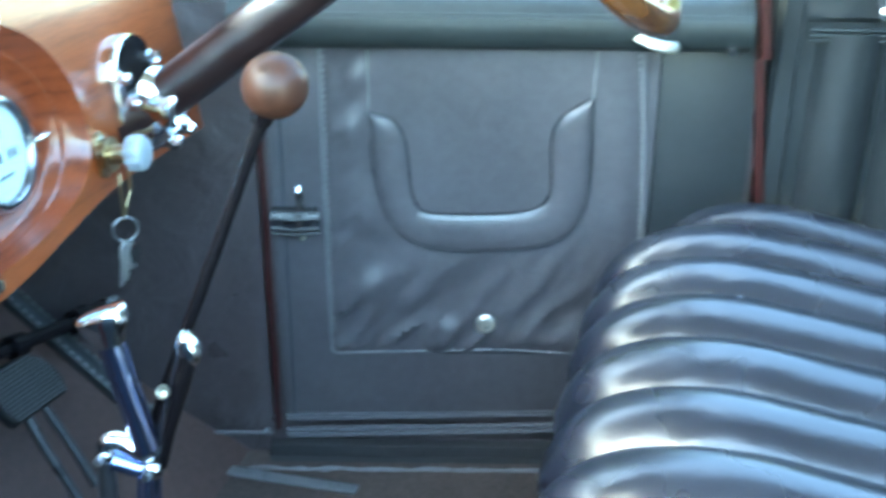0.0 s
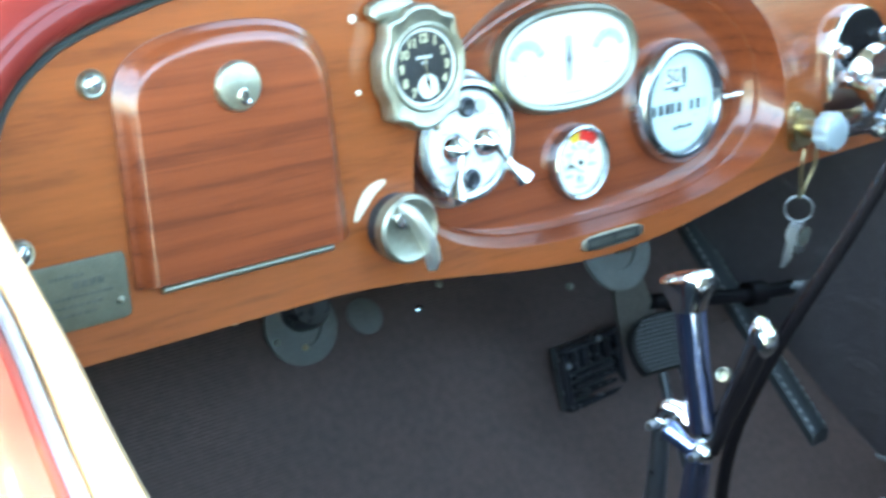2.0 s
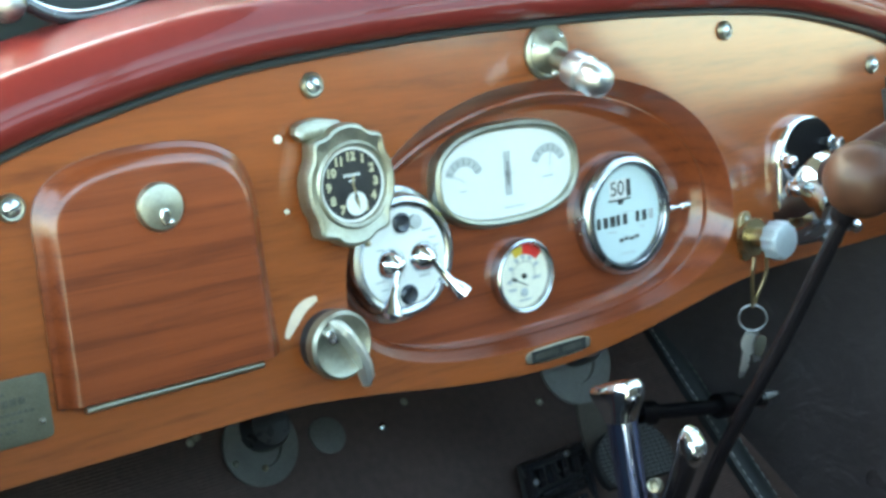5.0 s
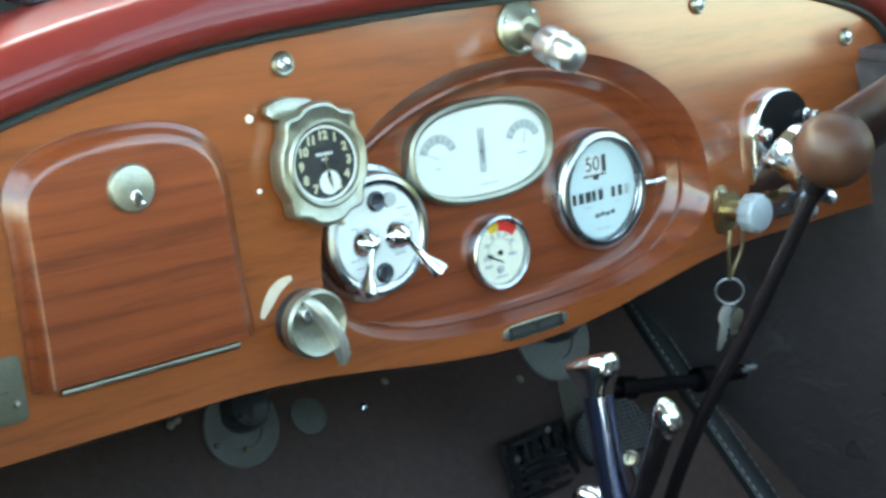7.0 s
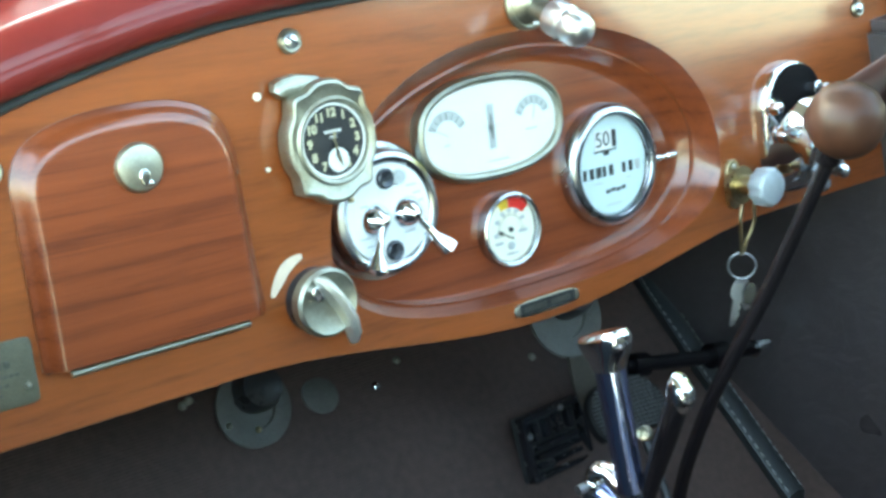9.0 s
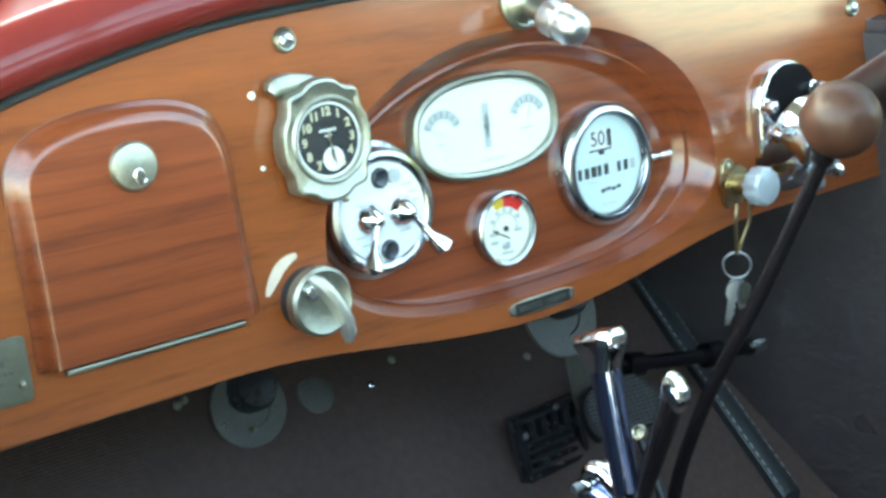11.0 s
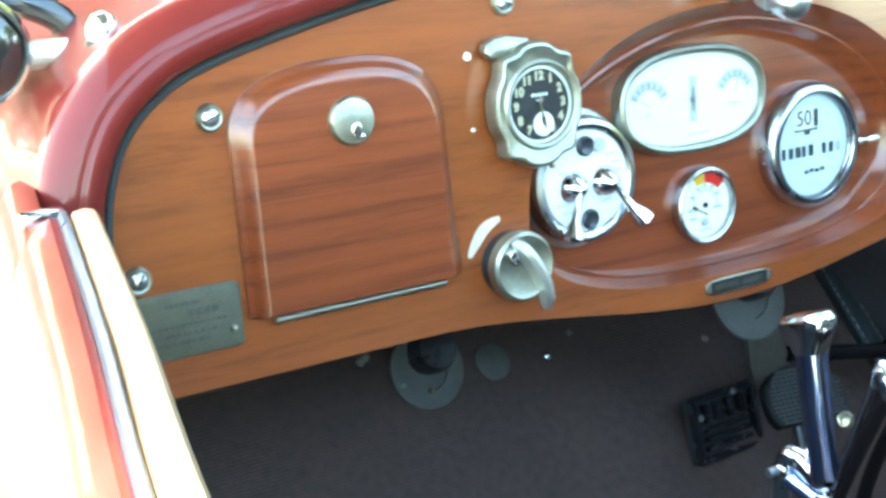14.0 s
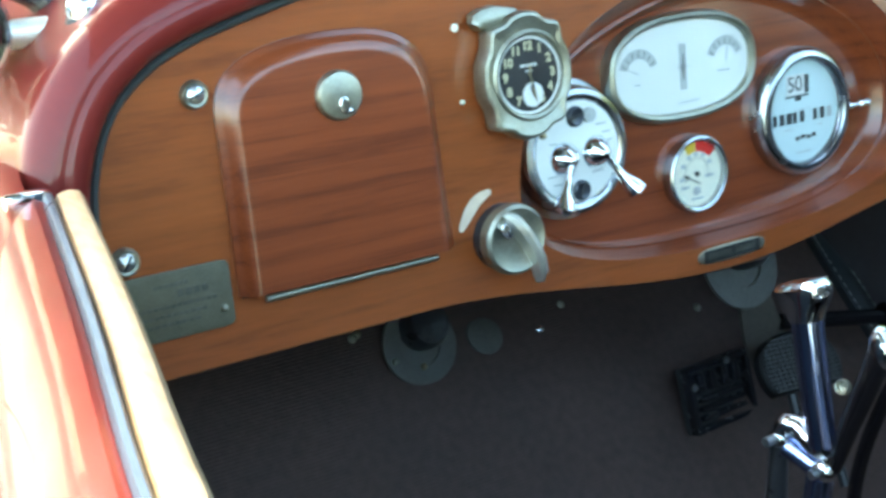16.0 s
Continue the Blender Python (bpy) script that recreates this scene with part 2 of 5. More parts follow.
ALLOY = mat("scuffed_alloy", (0.42, 0.43, 0.45), 0.42, 0.85, vary=0.25, scale=90, bump=0.1)
KNOB_GREY = mat("pale_grey_knob", (0.36, 0.40, 0.43), 0.38, 0.3, vary=0.15, scale=90)
WORN = mat("bare_wood_wear", (0.62, 0.50, 0.38), 0.6, vary=0.2, scale=120)
GRASS = mat("grass", (0.21, 0.212, 0.16), 0.85, vary=0.35, scale=2.5, bump=0.4, bump_scale=60)
RUNNING = mat("grey_ribbed_rubber", (0.16, 0.17, 0.18), 0.5, vary=0.3, scale=40, bump=0.2)
SUN_BLOCK = mat("sun_block_sheet", (0.08, 0.08, 0.09), 0.9, vary=0.15, scale=20, bump=0.2, bump_scale=400)
LEAF = mat("leaf", (0.15, 0.175, 0.035), 0.55, vary=0.4, scale=1.5)
BARK = mat("bark", (0.10, 0.075, 0.05), 0.9, vary=0.3, scale=8, bump=0.6, bump_scale=20)
LENS = mat("smoked_lens", (0.020, 0.018, 0.018), 0.12, vary=0.4, scale=60, coat=1.0)
MESH_GREY = mat("grey_green_paint", (0.085, 0.10, 0.085), 0.45, vary=0.2, scale=20)
OXBLOOD = mat("oxblood_enamel", (0.010, 0.0035, 0.0035), 0.32, vary=0.2, scale=30, coat=1.0, spec=0.9)
GLASS = bpy.data.materials.new("clear_glass")
GLASS.use_nodes = True
gn, gk = GLASS.node_tree.nodes, GLASS.node_tree.links
gn.remove(gn["Principled BSDF"])
clear, gloss, both = gn.new("ShaderNodeBsdfTransparent"), gn.new("ShaderNodeBsdfGlossy"), gn.new("ShaderNodeMixShader")
gloss.inputs["Roughness"].default_value = 0.03
both.inputs[0].default_value = 0.035
gk.new(clear.outputs[0], both.inputs[1])
gk.new(gloss.outputs[0], both.inputs[2])
gk.new(both.outputs[0], gn["Material Output"].inputs["Surface"])

# ---- mesh helpers ----


def part(name, bm, material, parent=None, label="", m=None, sharp=38):
    """Links a bmesh as one mesh object, under a thing or a part where one is given."""
    me = bpy.data.meshes.new(name)
    bmesh.ops.recalc_face_normals(bm, faces=bm.faces)
    bm.to_mesh(me)
    bm.free()
    me.materials.append(material)
    for p in me.polygons:
        p.use_smooth = True
    me.set_sharp_from_angle(angle=radians(sharp))
    ob = new(name, me)
    ob.parent = parent
    if m is not None:
        ob.matrix_basis = m
    if label:
        tagged(ob, label)
    return ob


def thing(name, label, category, m=None, group="", kind=""):
    ob = new(name)
    ob.empty_display_size = 0.02
    if m is not None:
        ob.matrix_basis = m
    return tagged(ob, label, category, group, kind)


def move(bm, m):
    bmesh.ops.transform(bm, matrix=m, verts=bm.verts)
    return bm


def at(x, y, z, rx=0, ry=0, rz=0):
    return pose(x, y, z, rx, ry, rz)


def loft(loops, closed=True, caps=(True, True)):
    """Skin over rows of points, each row with as many points."""
    bm = bmesh.new()
    rows = [[bm.verts.new(p) for p in loop] for loop in loops]
    for a, b in zip(rows, rows[1:]):
        n = len(a)
        for i in range(n if closed else n - 1):
            j = (i + 1) % n
            bm.faces.new((a[i], a[j], b[j], b[i]))
    if closed and caps[0]:
        bm.faces.new(rows[0][::-1])
    if closed and caps[1]:
        bm.faces.new(rows[-1])
    return bm


def lathe(profile, seg=40, caps=(True, True)):
    """Turned about z: profile of (radius, height)."""
    return loft([[(max(r, 1e-5) * math.cos(2 * math.pi * k / seg), max(r, 1e-5) * math.sin(2 * math.pi * k / seg), z) for k in range(seg)] for r, z in profile], True, caps)


def tube(points, radius, seg=12, flat=1.0):
    """A round bar along points; radius a number or one for each point."""
    pts = [Vector(p) for p in points]
    rad = radius if isinstance(radius, (list, tuple)) else [radius] * len(pts)
    loops, side = [], None
    for i, p in enumerate(pts):
        d = (pts[min(i + 1, len(pts) - 1)] - pts[max(i - 1, 0)]).normalized()
        if side is None:
            side = d.orthogonal().normalized()
        side = (side - d * side.dot(d)).normalized()
        up = d.cross(side)
        loops.append([p + rad[i] * (math.cos(2 * math.pi * k / seg) * side + flat * math.sin(2 * math.pi * k / seg) * up) for k in range(seg)])
    return loft(loops)


def spline(points, n=8):
    """Catmull-Rom through points, n steps between each pair."""
    p = [Vector(q) for q in points]
    p = [2 * p[0] - p[1], *p, 2 * p[-1] - p[-2]]
    out = []
    for a, b, c, d in zip(p, p[1:], p[2:], p[3:]):
        for k in range(n):
            t = k / n
            out.append(0.5 * (2 * b + (c - a) * t + (2 * a - 5 * b + 4 * c - d) * t * t + (3 * b - a - 3 * c + d) * t**3))
    return [*out, p[-2]]


def slab(outline, z0, z1, bevel=0.0, steps=3):
    """A plate of the given outline (counter-clockwise), its front edge rounded by bevel."""
    pts = [Vector((x, y)) for x, y in outline]
    n = len(pts)
    nor = []
    for i in range(n):
        d = (pts[(i + 1) % n] - pts[i - 1]).normalized()
        nor.append(Vector((d.y, -d.x)))
    loops = [[(p.x, p.y, z0) for p in pts]]
    if bevel:
        for k in range(steps + 1):
            a = k / steps * math.pi / 2
            inset, z = bevel * (1 - math.cos(a)), z1 - bevel + bevel * math.sin(a)
            loops.append([(p.x - q.x * inset, p.y - q.y * inset, z) for p, q in zip(pts, nor)])
    else:
        loops.append([(p.x, p.y, z1) for p in pts])
    return loft(loops)


def oval(cx, cy, a, top, bottom=None, p=2.0, pb=None, n=64):
    """A superellipse whose upper and lower halves may differ."""
    bottom, pb, out = bottom or top, pb or p, []
    for k in range(n):
        t = 2 * math.pi * k / n
        c, s = math.cos(t), math.sin(t)
        q = p if s >= 0 else pb
        out.append((cx + a * math.copysign(abs(c) ** (2 / q), c), cy + (top if s >= 0 else bottom) * math.copysign(abs(s) ** (2 / q), s)))
    return out


def box(x0, x1, y0, y1, z0, z1, bevel=0.0):
    bm = bmesh.new()
    bmesh.ops.create_cube(bm, size=1, matrix=Matrix.Translation(((x0 + x1) / 2, (y0 + y1) / 2, (z0 + z1) / 2)) @ Matrix.Diagonal((x1 - x0, y1 - y0, z1 - z0, 1)))
    if bevel:
        bmesh.ops.bevel(bm, geom=bm.edges[:], offset=bevel, segments=2, affect="EDGES", profile=0.6)
    return bm


def ball(radius, seg=24, m=None):
    bm = bmesh.new()
    bmesh.ops.create_uvsphere(bm, u_segments=seg, v_segments=seg // 2, radius=radius, matrix=m or Matrix())
    return bm


def join(*parts):
    """Several bmeshes as one."""
    out = bmesh.new()
    for bm in parts:
        me = bpy.data.meshes.new("tmp")
        bm.to_mesh(me)
        bm.free()
        out.from_mesh(me)
        bpy.data.meshes.remove(me)
    return out


def filled(outline, holes, z=0.0):
    """A flat face with holes."""
    bm, edges = bmesh.new(), []
    for loop in (outline, *holes):
        vs = [bm.verts.new((x, y, z)) for x, y in loop]
        edges += [bm.edges.new((vs[i], vs[(i + 1) % len(vs)])) for i in range(len(vs))]
    bmesh.ops.triangle_fill(bm, use_beauty=True, use_dissolve=False, edges=edges)
    return bm


def lettering(name, text, size, material, parent, m, bold=0.0):
    """Letters of the built-in font as a thin mesh."""
    cu = bpy.data.curves.new(name, "FONT")
    cu.body, cu.size, cu.align_x, cu.align_y, cu.extrude = text, size, "CENTER", "CENTER", 0.0001
    cu.offset = bold
    tmp = bpy.data.objects.new("tmp", cu)
    me = bpy.data.meshes.new_from_object(tmp)
    bpy.data.objects.remove(tmp)
    me.materials.clear()
    me.materials.append(material)
    ob = new(name, me)
    ob.parent, ob.matrix_basis = parent, m
    return ob


def stitches(bm, material, parent, label):
    """A row of stitches, too fine to pick apart."""
    tagged(part("stitching", bm, material, parent), label, kind="stuff")


def bars(rows, z, h=0.0002):
    """Small flat bars (x, y, width, height) that stand for lines too fine to read."""
    return join(*(box(x - w / 2, x + w / 2, y - t / 2, y + t / 2, z, z + h) for x, y, w, t in rows))

# ---- frames of reference of the dashboard and of the door ----
TILT = -0.1316
DASH = Matrix(((1, 0, 0, 0), (0, -math.sin(TILT), -math.cos(TILT), 0), (0, math.cos(TILT), -math.sin(TILT), 0.62), (0, 0, 0, 1)))
MID = 0.11  # the car's middle line
_r = Vector((0.2165, -1, 0)).normalized()
_n = _r.cross(Vector((-0.127, 0, 1)).normalized()).normalized()
_u = _n.cross(_r)
DOOR = Matrix.Translation((0.5576, -0.065, 0.5)) @ Matrix((_r, _u, _n)).transposed().to_4x4()
FLOOR_Z = 0.12


def on_dash(u, v, w=0.0, rx=0, ry=0, rz=0):
    return DASH @ pose(u, v, w, rx, ry, rz)


# ---- ground and what closes the place ----
bm = bmesh.new()
bmesh.ops.create_grid(bm, x_segments=40, y_segments=40, size=60)
for v in bm.verts:
    v.co.z = -0.34 + 0.03 * noise.noise(v.co * 0.3)
tagged(part("ground", bm, GRASS), "sunlit rough green grass under the car", "grass", kind="structure")

# unseen sheet on posts over the car, added to block sun and sky
shelter = thing("shelter", "unseen dark sheet on posts over the car, added to block the sun", "shelter", kind="structure")
part("sun_blocker", loft([[(x, y, 2.35 + 0.12 * (1 - abs(x + 0.30) / 0.86)) for y in np.linspace(-2.1, 1.8, 7)] for x in np.linspace(-1.155, 0.55, 9)], False), SUN_BLOCK, shelter)
for x in (-1.135, 0.53):
    for y in (-2.05, 1.75):
        part("post", tube([(x, y, -0.36), (x, y, 2.36)], 0.03, 12), STEEL, shelter)

# trees beside the field
def tree(x, y, h, seed):
    rnd = random.Random(seed)
    t = thing("tree", "sunlit broadleaf tree standing on the grass", "tree", pose(x, y, -0.34), "trees round the field")
    part("trunk", tube(spline([(0, 0, -0.1), (0.06, 0.03, h * 0.2), (-0.05, 0.08, h * 0.45), (0.05, 0, h * 0.8)], 4), [0.03 * h * (1 - 0.07 * k) for k in range(13)], 10), BARK, t)
    ends = []
    for k in range(9):
        a, z = k * 2.4 + rnd.random(), h * (0.22 + 0.06 * k)
        e = Vector((math.cos(a), math.sin(a), 0)) * h * rnd.uniform(0.2, 0.34) * (1 - 0.05 * k) + Vector((0, 0, z + h * rnd.uniform(0.05, 0.16)))
        ends.append(e)
        part("limb", tube(spline([(0, 0, z), e * 0.5 + Vector((0, 0, z * 0.5 - 0.02 * h)), e], 3), [0.011 * h * (1 - 0.12 * q) for q in range(7)], 7), BARK, t)
    ends += [Vector((0, 0, h * 0.85)), Vector((0, 0, h * 0.6))]
    vs, fs = [], []
    for k in range(7000):
        c = rnd.choice(ends) + Vector((rnd.gauss(0, 1), rnd.gauss(0, 1), rnd.gauss(0, 0.8))) * h * 0.095
        u = Vector((rnd.gauss(0, 1), rnd.gauss(0, 1), rnd.gauss(0, 0.6))).normalized()
        v = u.orthogonal().normalized() * 0.17
        u *= 0.27
        i = len(vs)
        vs += [c - u, c + v, c + u, c - v]
        fs.append((i, i + 1, i + 2, i + 3))
    me = bpy.data.meshes.new("crown")
    me.from_pydata([tuple(q) for q in vs], [], fs)
    me.materials.append(LEAF)
    ob = new("crown", me)
    ob.parent = t


for x, y, h, seed in ((7.2, 5.6, 8.5, 1), (8.5, 2.8, 8.0, 2), (10.5, -2.5, 6.0, 4), (-4.5, 12.0, 7.0, 5), (7.4, 4.8, 8.5, 7), (-0.8, 10.5, 7.5, 8), (4.4, 2.9, 6.0, 9), (5.2, 4.4, 7.0, 11), (9.6, 6.6, 9.5, 10)):
    tree(x, y, h, seed)

# floor, toe board, firewall
tagged(part("floor", box(-0.36, 0.66, -1.05, 0.0, FLOOR_Z - 0.02, FLOOR_Z), FLOOR_MAT), "dark worn carpet over the car's floor boards", "car floor", kind="structure")
bm = box(-0.40, 0.62, -0.03, 0.42, -0.02, 0.0)
tagged(part("toe_board", bm, BOARD, m=pose(0, -0.012, FLOOR_Z + 0.006, 41.5)), "sloping black toe board below the dashboard", "toe board", kind="structure")
tagged(part("firewall", box(-0.42, 0.64, 0.29, 0.31, 0.3, 0.78), BOARD), "black firewall behind the dashboard", "firewall", kind="structure")

# ---- dashboard ----


def low_v(u):
    d = abs(u - 0.10)
    return -0.078 - (0.014 + 0.014 * math.cos(math.pi * d / 0.27) if d < 0.27 else 0.0)


ctl = [(-0.360, -0.055), (-0.360, 0.0), (-0.358, 0.035), (-0.347, 0.066), (-0.329, 0.087), (-0.298, 0.104), (-0.23, 0.122), (-0.155, 0.136), (-0.072, 0.143), (0.02, 0.147)]
left_top = [(p.x, p.y) for p in spline([(x, y, 0) for x, y in ctl] + [(MID, 0.148, 0)], 5)]
TOP = left_top + [(2 * MID - x, y) for x, y in left_top[-2::-1]]  # left to right over the top
LOW = [(0.575 - 0.93 * k / 60, low_v(0.575 - 0.93 * k / 60)) for k in range(61)]
OUTLINE = (TOP + LOW)[::-1]


def egg_oval(cx, cy, left, right, top, bottom, p, pb, n=96):
    """An oval whose four quarters may differ."""
    out = []
    for k in range(n):
        t = 2 * math.pi * k / n
        c, q = math.cos(t), math.sin(t)
        e = p if q >= 0 else pb
        out.append((cx + (right if c > 0 else left) * math.copysign(abs(c) ** (2 / e), c), cy + (top if q > 0 else bottom) * math.copysign(abs(q) ** (2 / e), q)))
    return out


EGG = egg_oval(0.0985, -0.0205, 0.1831, 0.2052, 0.1301, 0.0654, 2.17, 2.46)
EGG_MID = egg_oval(0.1140, -0.003, 0.1885, 0.1745, 0.0990, 0.0785, 1.84, 2.75)
EGG_IN = egg_oval(0.1124, -0.0074, 0.1893, 0.1592, 0.0918, 0.0712, 1.76, 2.75)


def egg_loop(f, w):
    """From the outer edge (0) over the step (1) to the sunk panel (2)."""
    a, b, g = (EGG, EGG_MID, f) if f <= 1 else (EGG_MID, EGG_IN, f - 1)
    return [(p[0] * (1 - g) + q[0] * g, p[1] * (1 - g) + q[1] * g, w) for p, q in zip(a, b)]


dash = thing("dashboard", "varnished walnut dashboard with an oval sunk panel", "dashboard", DASH)
front = filled(OUTLINE, [EGG])


def in_egg(p):
    """Whether a point lies inside the outer oval: its edge is crossed once to the right of it."""
    hits = 0
    for (x0, y0), (x1, y1) in zip(EGG, EGG[1:] + EGG[:1]):
        if (y0 > p.y) != (y1 > p.y) and p.x < x0 + (p.y - y0) / (y1 - y0) * (x1 - x0):
            hits += 1
    return hits % 2 == 1


bmesh.ops.delete(front, geom=[f for f in front.faces if in_egg(f.calc_center_median())], context="FACES_ONLY")
edge = loft([[(x, y, 0.0) for x, y in OUTLINE], [(x * 1.004, y * 1.015, -0.003) for x, y in OUTLINE], [(x * 1.006, y * 1.02, -0.038) for x, y in OUTLINE]], True, (False, True))
board = join(front, edge)
bmesh.ops.remove_doubles(board, verts=board.verts, dist=1e-5)
part("panel", board, WALNUT, dash)
# stepped rim round the oval: a cove, a small bead, a second round, then the sunk panel
prof = [(0.0, 0.0), (0.02, -0.0008), (0.06, -0.0021), (0.40, -0.0103), (0.72, -0.0172), (0.80, -0.0186), (0.89, -0.0192), (0.96, -0.0187), (1.0, -0.0185), (1.05, -0.0190), (1.12, -0.0204), (1.45, -0.0262), (1.6, -0.0282), (1.8, -0.0296), (2.0, -0.030)]
rim = loft([egg_loop(f, w) for f, w in prof], True, (False, False))
part("oval_moulding", rim, WALNUT_LID, dash)
part("sunk_panel", loft([egg_loop(2.0, -0.030), [(x * 0.996 + 0.0004, y * 0.996, -0.034) for x, y, w in egg_loop(2.0, 0)]], True, (True, True)), WALNUT_LID, dash)
wear = [[(-0.1025 + (r + 0.0009 * math.sin(7 * a)) * math.cos(radians(100 + 64 * a)), -0.0415 + r * math.sin(radians(100 + 64 * a)), w) for a in (k / 16 for k in range(17)) for r, w in ((0.0308 + q * 0.0042 * math.sin(math.pi * (0.06 + 0.88 * a)) ** 0.6, 0.0009),)] for q in (-1, -0.3, 0.4, 1)]
part("wear_mark", loft(wear, False), WORN, dash, "pale rubbed arc beside the knob")
for k in range(2):
    part("pin", move(lathe([(0.0027 - 0.0010 * k, 0), (0.0025 - 0.0010 * k, 0.0012), (0.0010, 0.0018)], 14), at(-0.124 + 0.001 * k, 0.094 - 0.046 * k, 0)), CREAM, dash, "small pale pin")


def screw(u, v, r=0.0098, turn=0):
    t = thing("dash_screw", "domed nickel screw with cup washer in the walnut", "screw", on_dash(u, v, 0.0005, 0, 0, turn), "screws of the dashboard")
    part("washer", lathe([(r, 0), (r * 0.98, 0.0016), (r * 0.80, 0.0036), (r * 0.66, 0.0032), (r * 0.62, 0.001)], 24), NICKEL, t)
    head = lathe([(r * 0.62, 0.001), (r * 0.6, 0.0040), (r * 0.4, 0.0054), (r * 0.1, 0.006)], 20)
    part("head", head, POLISHED, t)
    part("slot", box(-r * 0.55, r * 0.55, -0.0007, 0.0007, 0.0045, 0.0062), INK, t)


for u, v, turn in ((-0.296, 0.078, 20), (-0.348, -0.006, 60), (-0.096, 0.125, -30), (0.300, 0.129, 75), (0.500, 0.083, 10)):
    screw(u, v, 0.0083 if u < 0.2 else 0.0080, turn)

# glove box lid: a raised arched panel
arch = [(-0.2860, -0.0400), (-0.1395, -0.0400)]
arch += [(p.x, p.y) for p in spline([(-0.1397, -0.034, 0), (-0.1425, 0.0, 0), (-0.1440, 0.035, 0), (-0.1455, 0.064, 0), (-0.1520, 0.084, 0), (-0.1660, 0.0955, 0), (-0.1860, 0.1015, 0), (-0.2120, 0.1030, 0), (-0.2400, 0.1012, 0), (-0.2640, 0.0952, 0), (-0.2790, 0.0850, 0), (-0.2858, 0.070, 0), (-0.2862, 0.045, 0), (-0.2860, 0.0, 0), (-0.2860, -0.035, 0)], 5)]
lid = thing("glove_box_lid", "raised arched walnut glove box lid, closed", "glove box", DASH)
cx, cy = -0.213, 0.02


def lid_loop(inset, w):
    """The lid's outline drawn in at the sides and over the arch, not at its foot."""
    return [(x - inset * (x - cx) / 0.0735, y - inset * max(0.0, y - cy) / 0.081, w) for x, y in arch]


part("panel", loft([lid_loop(0, 0.0005), lid_loop(0, 0.0022), lid_loop(0.0010, 0.0032), lid_loop(0.0026, 0.0038), lid_loop(0.0046, 0.0058), lid_loop(0.0066, 0.0084), lid_loop(0.0088, 0.0102), lid_loop(0.0112, 0.0109), lid_loop(0.0135, 0.0110)]), WALNUT_LID, lid)
part("foot_gap", box(-0.284, -0.141, -0.0416, -0.0402, 0.0004, 0.0012), RED_EDGE, lid, "dark joint under the lid")
hinge = part("hinge", tube([(-0.270, -0.0445, 0.0030), (-0.2115, -0.0445, 0.0030), (-0.153, -0.0445, 0.0030)], 0.0022, 10), DULL, lid, "thin nickel piano hinge")
lock = part("lock", move(lathe([(0.0146, 0), (0.0146, 0.0022), (0.0132, 0.0042), (0.008, 0.0054), (0.0005, 0.0058)], 36), at(-0.2135, 0.0665, 0.0110)), DULL, lid, "round nickel lock")
part("key_cover", move(join(slab(oval(0, -0.002, 0.0034, 0.005, 0.0052, 2, n=24), 0.0045, 0.0072, 0.001), ball(0.0018, 10, Matrix.Translation((0.0035, -0.0055, 0.006)))), at(-0.2130, 0.0630, 0.0113)), CHROME, lock)

# ---- instruments ----


def oval_bezel(cx, cy, a, b, p, prof):
    return loft([[(x, y, w) for x, y in oval(cx, cy, a - i, b - i, None, p, n=72)] for i, w in prof], True, (True, False))


gauge = thing("twin_gauge", "oval white twin gauge in a nickel bezel", "gauge", on_dash(0.081, 0.042, -0.030))
part("bezel", oval_bezel(0, 0, 0.0705, 0.039, 2.45, [(0, 0), (-0.0004, 0.004), (0.0012, 0.009), (0.0035, 0.0105), (0.0055, 0.0095), (0.0068, 0.006)]), NICKEL, gauge)
face = part("face", slab(oval(0, 0, 0.0645, 0.033, None, 2.45, n=72), 0.002, 0.0058), FACE, gauge)


def arc(cx, cy, r0, r1, a0, a1, z, n=24):
    return loft([[(cx + r * math.cos(radians(a0 + (a1 - a0) * k / n)), cy + r * math.sin(radians(a0 + (a1 - a0) * k / n)), z + h) for k in range(n + 1)] for r, h in ((r0, 0), (r0, 0.0002), (r1, 0.0002), (r1, 0))], False)


for s in (-1, 1):
    x0 = 0.041 * s
    scale = part("scale", arc(x0, -0.001, 0.0115, 0.0185, 20, 160, 0.0059), GREY_INK, face)
    ticks = []
    for k in range(7):
        a = radians(28 + k * 20.6)
        ticks.append(move(box(-0.0004, 0.0004, 0.0125, 0.0172, 0.0061, 0.0063), at(x0, -0.001, 0, 0, 0, math.degrees(a) - 90)))
    part("ticks", join(*ticks), SCALE_INK, scale)
    part("needle", move(box(-0.0004, 0.0004, 0, 0.012, 0.0064, 0.0068), at(x0, -0.001, 0, 0, 0, 62 if s < 0 else -12)), GREY_INK, face)
    part("caption", bars([(x0 - 0.002, -0.0075, 0.006 if s < 0 else 0.012, 0.0013)], 0.0059), GREY_INK, face)
part("level_mark", join(box(-0.0032, 0.0032, -0.0165, 0.0165, 0.0059, 0.0063), box(-0.0085, 0.0085, -0.0004, 0.0004, 0.0061, 0.0064)), GREY_INK, face)
part("pointer", join(box(-0.0009, 0.0009, -0.009, 0.009, 0.0065, 0.0071), lathe([(0.0025, 0.006), (0.002, 0.0075), (0.0003, 0.0079)], 16)), STEEL, face)
part("maker_line", bars([(-0.004 + 0.0042 * k, -0.0255, 0.0030, 0.0014) for k in range(5)], 0.0059), GREY_INK, face)
